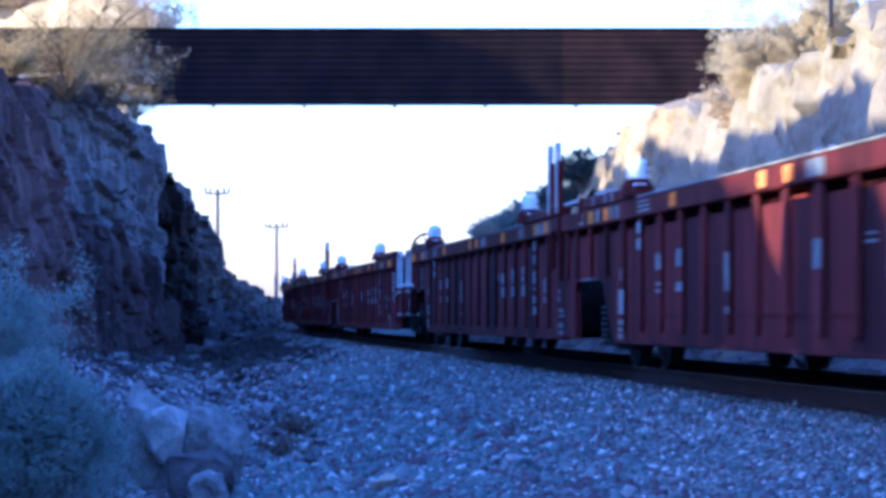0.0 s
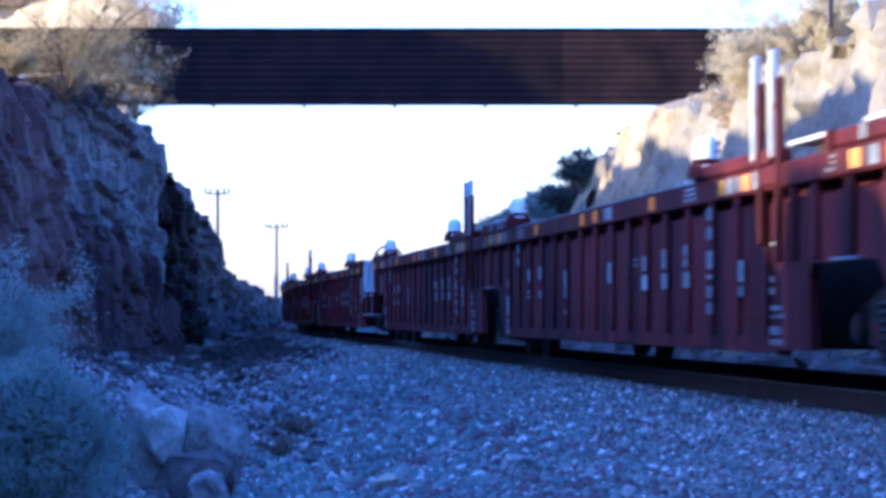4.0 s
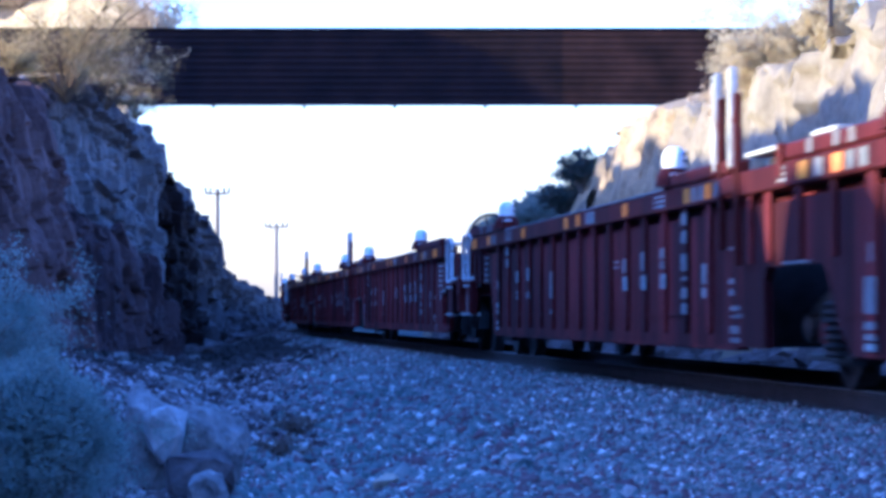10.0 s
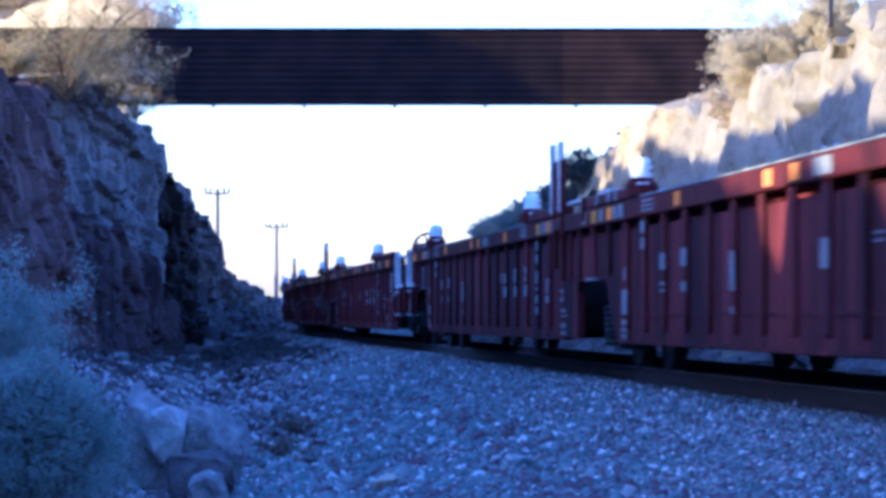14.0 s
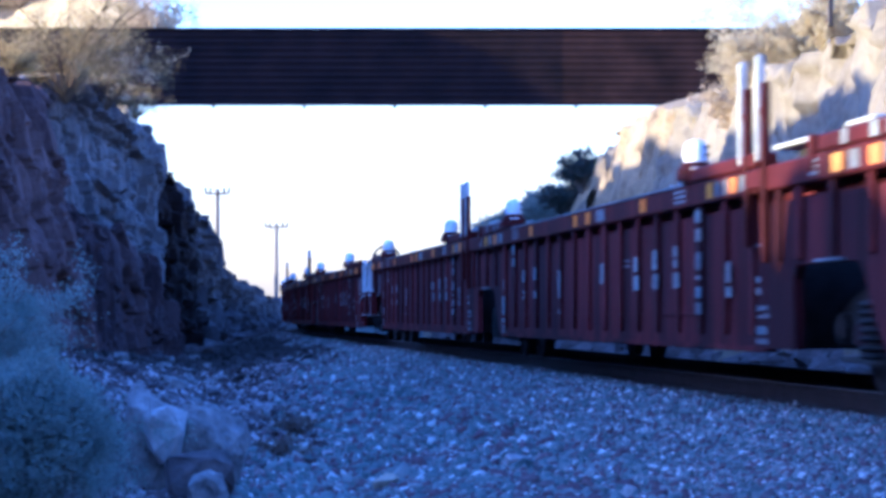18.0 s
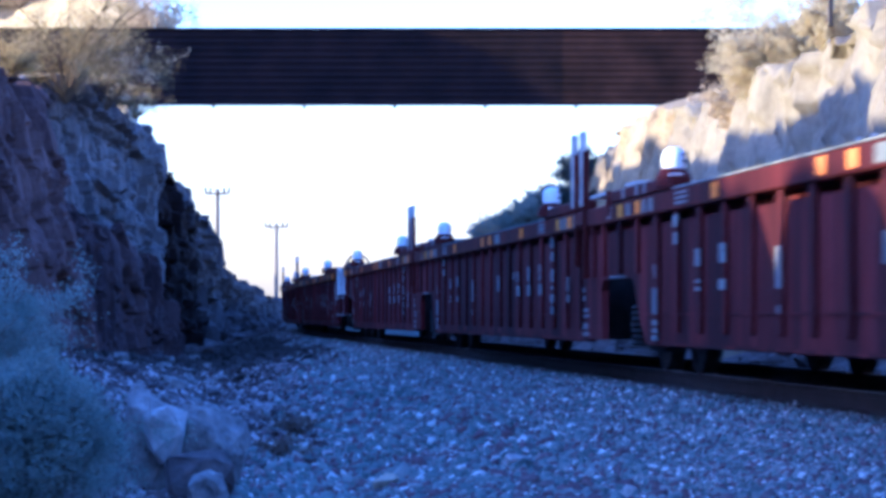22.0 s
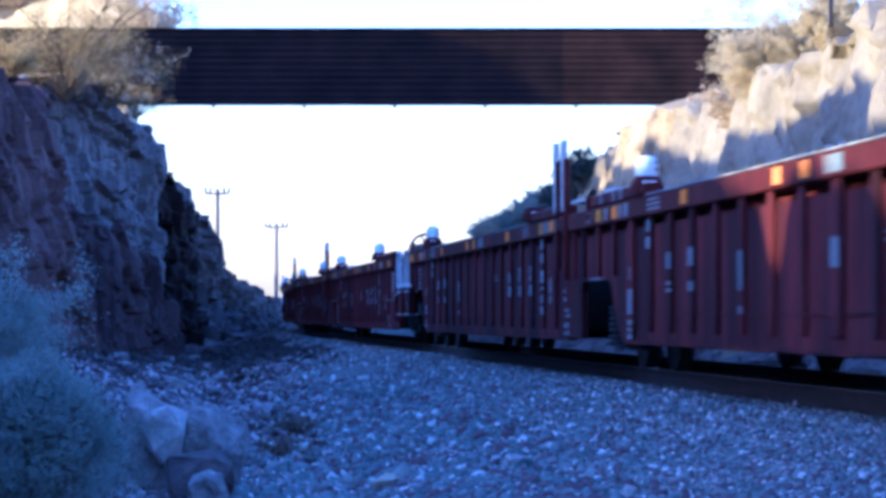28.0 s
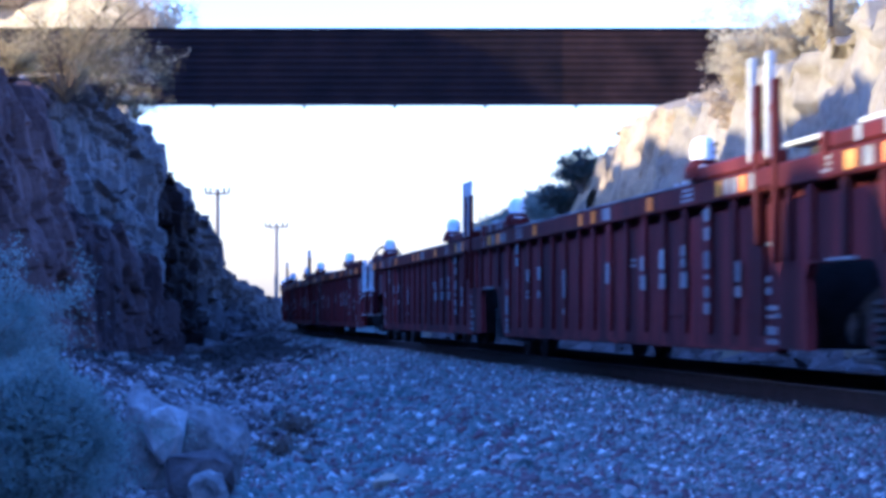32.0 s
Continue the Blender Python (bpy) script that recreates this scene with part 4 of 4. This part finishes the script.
def build_gravel():
    rng = np.random.default_rng(3)
    sets = {"gravel": ([], []), "rubble": ([], []), "litter": ([], [])}
    for i in range(340000):
        y = 12.5 * (110 / 12.5) ** rng.random()
        x = rng.uniform(-0.9 if y < 24 else -2.2, 4.98) + centre_at(y) - CENTRE
        if not -0.06 * y - 0.2 < x < 0.27 * y + 0.2 or y < 15 * (EYE - 0.05 - lerp_rows(BED, x - centre_at(y))[0]) - 1:
            continue
        d = x - centre_at(y) + 0.5 * noise.noise((x * 0.7, y * 0.25, 3))
        r = (0.0125 + 0.017 * rng.random() ** 3) * (1 + max(0, y - 17) / 60)
        # from 40 m on, dark rubble replaces ballast too: shade put into the colour
        ditch = d < -5.6 or rng.random() < (-3.2 + min(0.9, max(0, (y - 40) / 35)) - d) / 1.3 * min(1, max(0.25, (y - 17) / 14)) + (y - 42) / 45
        if ditch and rng.random() < 0.3:
            continue
        if d < -2.6 and rng.random() < 0.10:
            r *= rng.uniform(1.5, 2.6)
        # shade below the far cliffs goes into the colour of these stones
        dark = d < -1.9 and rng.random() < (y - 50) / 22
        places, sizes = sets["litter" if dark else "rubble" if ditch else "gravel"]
        places.append((x, y, ground_z(x, y) + 0.15 * r))
        sizes.append(r)
    for i in range(2600):
        y = 16 + 90 * rng.random()
        x = rng.uniform(7.7, 11.5)
        r = 0.05 + 0.13 * rng.random() ** 3
        places, sizes = sets["rubble"]
        places.append((x, y, ground_z(x, y) + 0.2 * r))
        sizes.append(r)
    for i in range(520):
        y = 14 + 80 * rng.random()
        x = 10.6 - 1.6 * rng.random() ** 2
        r = 0.09 + 0.22 * rng.random() ** 2
        places.append((x, y, ground_z(x, y) + 0.2 * r))
        sizes.append(r)
    scatter_stones("litter", "dark grit, coloured for the shade along the foot of the far cliffs", *sets["litter"], SHADEGRIT, 6)
    scatter_stones("gravel", "blue-grey crushed ballast with pale and reddish stones", *sets["gravel"], STONE, 4)
    scatter_stones("rubble", "dark brown stony rubble in the ditches", *sets["rubble"], DIRT, 5)


def boulder(name, x, y, size, mat, label, seed, turn=0.0, lift=0.36, cat="rock"):
    """A broken rock with flat faces; size is width, depth, height."""
    bm = bmesh.new()
    rng = random.Random(seed)
    for _ in range(24 if max(size) > 0.3 else 14):
        n = Vector((rng.gauss(0, 1), rng.gauss(0, 1), rng.gauss(0, 1))).normalized()
        n *= rng.uniform(0.46, 0.58) / max(abs(n.x), abs(n.y), abs(n.z)) ** 0.6
        bm.verts.new((n.x * size[0], n.y * size[1], n.z * size[2]))
    hull = bmesh.ops.convex_hull(bm, input=bm.verts[:])
    bmesh.ops.delete(bm, geom=list({g for g in hull["geom_interior"] + hull["geom_unused"] if isinstance(g, bmesh.types.BMVert)}), context="VERTS")
    bmesh.ops.dissolve_limit(bm, angle_limit=0.3, verts=bm.verts[:], edges=bm.edges[:])
    if max(size) > 0.3:
        bmesh.ops.bevel(bm, geom=bm.edges[:], offset=0.02 * max(size), segments=1, affect="EDGES")
        bmesh.ops.triangulate(bm, faces=bm.faces[:])
        bmesh.ops.subdivide_edges(bm, edges=bm.edges[:], cuts=2)
        for v in bm.verts:
            v.co += 0.035 * max(size) * noise.noise_vector(v.co * 6 + Vector((seed, 0, 0))) + 0.016 * noise.noise_vector(v.co * 22)
    ob = part(name, bm, mat)
    ob.matrix_basis = pose(x, y, ground_z(x, y) + lift * size[2], rng.uniform(-8, 8), rng.uniform(-8, 8), turn)
    return tagged(ob, label, cat)


def build_rocks():
    boulder("boulder", -0.10, 21.15, (0.52, 0.5, 0.88), MIDROCK, "purple-grey broken boulder beside the ditch", 3, 20)
    boulder("boulder", 0.05, 20.85, (0.33, 0.26, 0.42), PALEROCK, "pale stone with a white broken face in the pile", 17, 35, lift=1.05)
    boulder("boulder", 0.38, 21.2, (0.54, 0.5, 0.80), MIDROCK, "grey broken boulder leaning on others beside the ditch", 9, 50)
    boulder("boulder", 0.30, 20.4, (0.50, 0.34, 0.44), TALUS, "dull purple-brown boulder in front of larger ones", 14, 10)
    boulder("boulder", 0.37, 19.9, (0.46, 0.3, 0.30), MIDROCK, "low grey boulder at the foot of the pile", 21, 70)
    boulder("boulder", 0.02, 23.6, (0.5, 0.4, 0.75), REDROCK, "small red-brown boulder behind the pile", 25, 30)
    boulder("stone_slab", 2.62, 20.9, (0.24, 0.16, 0.14), PALEROCK, "flat pale stone lying in the ballast", 31, 15)
    boulder("round_stone", 1.72, 21.6, (0.22, 0.18, 0.16), STRAWROCK, "rounded buff stone lying in the gravel", 33, 40)
    rng = random.Random(8)
    for i in range(75):
        y = 24 + 66 * rng.random() ** 0.8
        x = -0.0125 * y + rng.uniform(-0.2, 1.9) * (0.5 + y / 100)
        w = rng.uniform(0.12, 0.3) * (0.6 + y / 70)
        m = rng.choice((ROCK, TALUS, MIDROCK, MIDROCK))
        lab = {"grey_rock": "loose grey rock fallen from the cliff", "talus_rock": "loose dark brown rock fallen from the cliff", "mid_grey_rock": "loose purple-grey rock fallen from the cliff"}[m.name]
        boulder("fallen_rock", x, y, (w, w * rng.uniform(0.6, 1), w * rng.uniform(0.4, 0.8)), m, lab, 50 + i, rng.uniform(0, 360), 0.25)["group"] = "fallen rocks at the foot of the cliff"
    foot = [(96, 1.0), (103, 1.4), (128, 2.4), (135, 3.2), (147, 4.0), (152, 4.6), (165, 5.6), (182, 6.6), (194, 8.1), (212, 9.6)]
    for i in range(60):
        y = 96 + 104 * rng.random()
        w = rng.uniform(0.3, 0.75) * (0.5 + y / 150)
        m, lab = rng.choice(((ROCK, "loose grey rock fallen from the cliff"), (TALUS, "loose dark brown rock fallen from the cliff"), (TALUS, "loose dark brown rock fallen from the cliff")))
        boulder("fallen_rock", lerp_rows(foot, y)[0] + rng.uniform(-0.2, 0.75), y, (w, w * rng.uniform(0.6, 1.4), w * rng.uniform(0.35, 0.6)), m, lab, 200 + i, rng.uniform(0, 360), 0.25)["group"] = "fallen rocks at the foot of the cliff"


# ---- plants ----
def leaves_mesh(name, pts, size, mat, parent, seed, droop=0.0, slim=0.45):
    rng = np.random.default_rng(seed)
    n = len(pts)
    p = np.asarray(pts)
    a = rng.normal(size=(n, 3))
    a[:, 2] -= droop
    a /= np.linalg.norm(a, axis=1, keepdims=True)
    b = np.cross(a, rng.normal(size=(n, 3)))
    b /= np.linalg.norm(b, axis=1, keepdims=True) + 1e-9
    s = size * rng.uniform(0.6, 1.4, (n, 1))
    v = np.stack([p - a * s, p - b * s * slim + 0.2 * a * s, p + a * s, p + b * s * slim + 0.2 * a * s], axis=1)
    f = np.arange(4 * n).reshape(-1, 4)
    me = bpy.data.meshes.new(name)
    me.from_pydata(v.reshape(-1, 3).tolist(), [], f.tolist())
    me.materials.append(mat)
    ob = new(name, me)
    ob.parent = parent
    return ob


def shrub(name, at, height, radius, mat, label, seed, stems=7, leaves=6000, leaf=0.03, lean=(0, 0), trunk=0.05, cat="bush", gap=0.5, fine=None, low=0.1, fill=0.0, spread=0.05):
    """Stems that fork twice from the base, and clumps of leaves about their twigs."""
    rng = random.Random(seed)
    top = new(name)
    top.matrix_basis = pose(*at)
    tagged(top, label, cat)
    tips, bm = [], bmesh.new()
    for i in range(stems):
        az = 2 * math.pi * (i + rng.random() * 0.8) / stems
        out = radius * rng.uniform(0.25, 1.0)
        end = Vector((math.cos(az) * out + lean[0], math.sin(az) * out + lean[1], height * rng.uniform(0.55, 1.0) * (1 - 0.3 * (out / radius) ** 2)))
        mid = end * 0.45 + Vector((rng.gauss(0, 0.07), rng.gauss(0, 0.07), 0.08)) * height
        part("stem", tube(bmesh.new(), [(0.02 * math.cos(az), 0.02 * math.sin(az), -0.1), mid, end], trunk, 6, 0.3), fine or BARK, top)
        for j in range(6):
            k = rng.uniform(0.35, 1.0)
            st = mid * (2 - 2 * k) + end * (2 * k - 1) if k > 0.5 else mid * (2 * k)
            d = Vector((rng.gauss(0, 1), rng.gauss(0, 1), rng.gauss(0.25, 0.8))).normalized() * radius * rng.uniform(0.25, 0.5)
            if (st + d).z < low * height:
                d.z = abs(d.z)
            tube(bm, [st, st + d * 0.5 + Vector((0, 0, 0.03 * height)), st + d], trunk * 0.4, 5, 0.3)
            for q in range(5):
                e = st + d * rng.uniform(0.3, 1.0)
                g = Vector((rng.gauss(0, 1), rng.gauss(0, 1), rng.gauss(0, 0.8))).normalized() * radius * rng.uniform(0.1, 0.28)
                tube(bm, [e, e + g], trunk * 0.16, 4, 0.4)
                if rng.random() > gap * 0.4:
                    tips.append((e, g))
    part("brushwood", bm, fine or BARK, top)["kind"] = "stuff"
    pts = []
    for i in range(leaves):
        if rng.random() < fill:
            a, c, k = rng.uniform(0, 2 * math.pi), rng.random() ** 0.7, rng.uniform(0.45, 1.0)
            h = math.sqrt(1 - c * c) if c < 1 else 0
            p = Vector((math.cos(a) * c * radius * k, math.sin(a) * c * radius * k, height * (0.12 + 0.83 * h * k)))
            p += 0.16 * radius * noise.noise_vector(p * (3.0 / radius)) + 0.08 * radius * noise.noise_vector(p * (8.0 / radius))
            pts.append(p)
            continue
        e, g = tips[rng.randrange(len(tips))]
        p = e + g * rng.uniform(0.0 if spread > 0.04 else 0.7, 1.3) + Vector((rng.gauss(0, 1), rng.gauss(0, 1), rng.gauss(0, 1))) * radius * spread
        pts.append(p)
    leaves_mesh("foliage", pts, leaf, mat, top, seed)["kind"] = "stuff"
    return top


def build_plants():
    shrub("saltbush", (-1.28, 18.2, -0.75), 1.85, 0.82, SAGE, "blue-green saltbush beside the gravel ditch", 5, stems=20, leaves=85000, leaf=0.012, trunk=0.010, gap=0.3, low=0.0, fill=0.4)
    shrub("saltbush", (-0.74, 17.0, -0.75), 1.1, 0.66, SAGE, "low blue-green saltbush beside the boulders", 6, stems=18, leaves=70000, leaf=0.013, trunk=0.008, gap=0.3, low=0.0, fill=0.55)
    shrub("dry_weed", (1.5, 32, ground_z(1.5, 32)), 0.28, 0.35, BARK, "low dark dry weed in the gravel", 7, stems=9, leaves=900, leaf=0.02, trunk=0.008, cat="weed")
    shrub("dry_weed", (1.15, 27, ground_z(1.15, 27)), 0.2, 0.28, BARK, "low dark dry weed in the gravel", 8, stems=8, leaves=600, leaf=0.02, trunk=0.008, cat="weed")
    # on the rim by the bridge
    shrub("mesquite_tree", (-2.6, 78.5, 6.5), 3.4, 2.8, LEAF, "sunlit straggly mesquite tree on the cliff top", 11, stems=17, leaves=30000, leaf=0.021, lean=(0.6, 0), trunk=0.035, cat="tree", gap=1.2, fine=TWIG)
    shrub("dry_bush", (-1.5, 79.5, 6.4), 2.1, 1.6, STRAW, "dry twiggy bush on the cliff top before the bridge", 12, stems=11, leaves=3000, leaf=0.035, lean=(0.7, 0), trunk=0.022, gap=1.7, spread=0.036, fine=TWIG, low=-0.1)
    shrub("creosote_bush", (-0.7, 81.5, 6.3), 0.8, 1.1, LEAF, "olive bush overhanging the cliff edge", 13, stems=12, leaves=2200, leaf=0.024, trunk=0.02, gap=1.3, low=-0.1, fine=TWIG)
    shrub("creosote_bush", (-4.0, 76.5, 6.9), 1.2, 1.1, LEAF, "olive bush on the cliff top", 14, stems=10, leaves=7000, leaf=0.028, trunk=0.03, gap=0.9, fine=TWIG)
    # on the bluff behind the bridge
    shrub("dry_bush", (-1.4, 148.6, 14.6), 3.2, 2.2, STRAW, "dry sunlit bush on the edge of the bluff", 15, stems=16, leaves=9000, leaf=0.06, lean=(1.6, 0), trunk=0.05, gap=0.6, fine=STRAW, low=0.0, fill=0.3)
    # on the sunny rim
    shrub("palo_verde", (12.35, 55.5, 4.6), 2.4, 1.2, PALELEAF, "pale sunlit palo verde on the rim of the rock cut", 21, stems=26, leaves=44000, leaf=0.024, lean=(-0.35, 0), trunk=0.025, cat="tree", gap=0.5, fine=STRAW, low=-0.3)
    shrub("palo_verde", (12.95, 53.5, 5.5), 1.55, 0.85, PALELEAF, "olive palo verde on the rim of the rock cut", 22, stems=18, leaves=18000, leaf=0.03, trunk=0.025, cat="tree", gap=0.7, fine=STRAW)
    shrub("dry_bush", (12.0, 57.3, 3.9), 1.9, 0.85, STRAW, "dry twiggy bush at the edge of the rock cut", 23, stems=18, leaves=9000, leaf=0.035, trunk=0.03, gap=0.8, fine=STRAW, low=-0.3)
    rng = random.Random(77)
    for x, y, z, h, r in ((12.25, 81.6, 4.2, 1.2, 0.75), (12.6, 83.2, 3.9, 1.3, 0.85), (12.25, 85.0, 3.6, 0.9, 0.8)):
        shrub("dark_bush", (x, y, z), h, r, DARKLEAF, "dark green bush in shade on the bank above the track", int(y * 2), stems=12, leaves=9000, leaf=0.035, trunk=0.03, gap=0.4, low=-0.2, fill=0.3)
    for y in (88, 91, 94, 97.5, 101, 105):
        shrub("desert_bush", (12.2 + rng.uniform(-0.3, 0.4), y, 4.05 - 0.055 * (y - 86)), rng.uniform(0.5, 0.9), rng.uniform(0.9, 1.3), SAGE, "grey-green bush on the low bank beyond the bridge", int(y * 2), stems=10, leaves=5000, leaf=0.05, trunk=0.03, gap=0.6, low=-0.2, fill=0.2)
    shrub("dry_bush", (11.9, 100, 3.0), 1.5, 0.9, STRAW, "bare thin bush on the low bank beyond the bridge", 28, stems=10, leaves=500, leaf=0.04, trunk=0.025, gap=0.9, fine=STRAW)


# ---- poles ----
def utility_pole(x, y, z, top_z, arm):
    top = new("utility_pole")
    top.matrix_basis = pose(x, y, z, 0, 0, -6)
    tagged(top, "weathered wooden utility pole with one crossarm", "utility pole", "poles along the railway")
    h = top_z - z
    part("pole", lathe(bmesh.new(), [(0.2, -0.5), (0.19, 0), (0.14, h)], (0, 0, 0), "z", 10), WOOD, top, smooth=True)
    part("crossarm", boxes((-arm / 2, arm / 2, -0.17, -0.06, h - 0.42, h - 0.28), bevel=0.015), WOOD, top)
    for s in (-1, 1):
        part("brace", tube(bmesh.new(), [(s * arm * 0.28, -0.12, h - 0.42), (0, -0.12, h - 0.95)], 0.02, 5), WOOD, top)
        for k in (0.94, 0.55):
            part("insulator", lathe(bmesh.new(), [(0.05, 0), (0.085, 0.08), (0.06, 0.14), (0.09, 0.22), (0.04, 0.36)], (s * arm / 2 * k, -0.115, h - 0.28), "z", 8), DARK, top)


def build_small():
    utility_pole(4.05, 200, 1.5, 9.5, 1.75)
    utility_pole(10.6, 258, 1.2, 8.95, 2.1)
    post = part("fence_post", boxes((-0.035, 0.035, -0.035, 0.035, -0.4, 1.6), bevel=0.006), RUST)
    post.matrix_basis = pose(11.1, 46, 5.75)
    tagged(post, "rusty steel fence post on the rim of the rock cut", "fence post")


build_ground()
build_track()
build_cliffs()
build_bridge()
build_rocks()
build_plants()
build_small()
build_gravel()


SLACK = {-1: 0.3, 0: 0.08, 1: -0.3, 3: 0.45, 4: 0.1}   # play in the couplers
PLAY = {(5, "a"): -0.2, (5, "b"): -0.4, (5, "d"): -0.35}   # and in the joints of one car


def motions():
    """The train rolls along the line at one speed."""
    masters = {k: unit(k) for k in "abcd"}
    pivots = {"a": (2.35, JOIN_A), "b": (JOIN_A, JOIN_B), "c": (JOIN_B, PERIOD - 2.35), "d": (JOIN_B, PERIOD + LONGER - 2.35)}
    cars = []
    for k, m in masters.items():
        for o in m.children_recursive:
            o.data.transform(Matrix.Translation((0, -sum(pivots[k]) / 2, 0)))
        if k == "d":
            cars.append((k, 5, m))
        else:
            cars += [(k, car, m if car == -1 else copy_thing(m, Matrix())) for car in range(8, -2, -1) if (k, car) != ("c", 5)]
    for k, car, ob in cars:
        rows = []
        for i in range(17):
            s = FIRST + car * PERIOD - SPEED * 2.0 * i + SLACK.get(car, 0) + PLAY.get((car, k), 0)
            a, b = (along(s + p, 0, 0) for p in pivots[k])
            o = (a + b) / 2
            rows.append((2.0 * i, pose(o.x, o.y, 0, 0, 0, -math.degrees(math.atan2(b.x - a.x, b.y - a.y)))))
        walk(ob, rows)


motions()
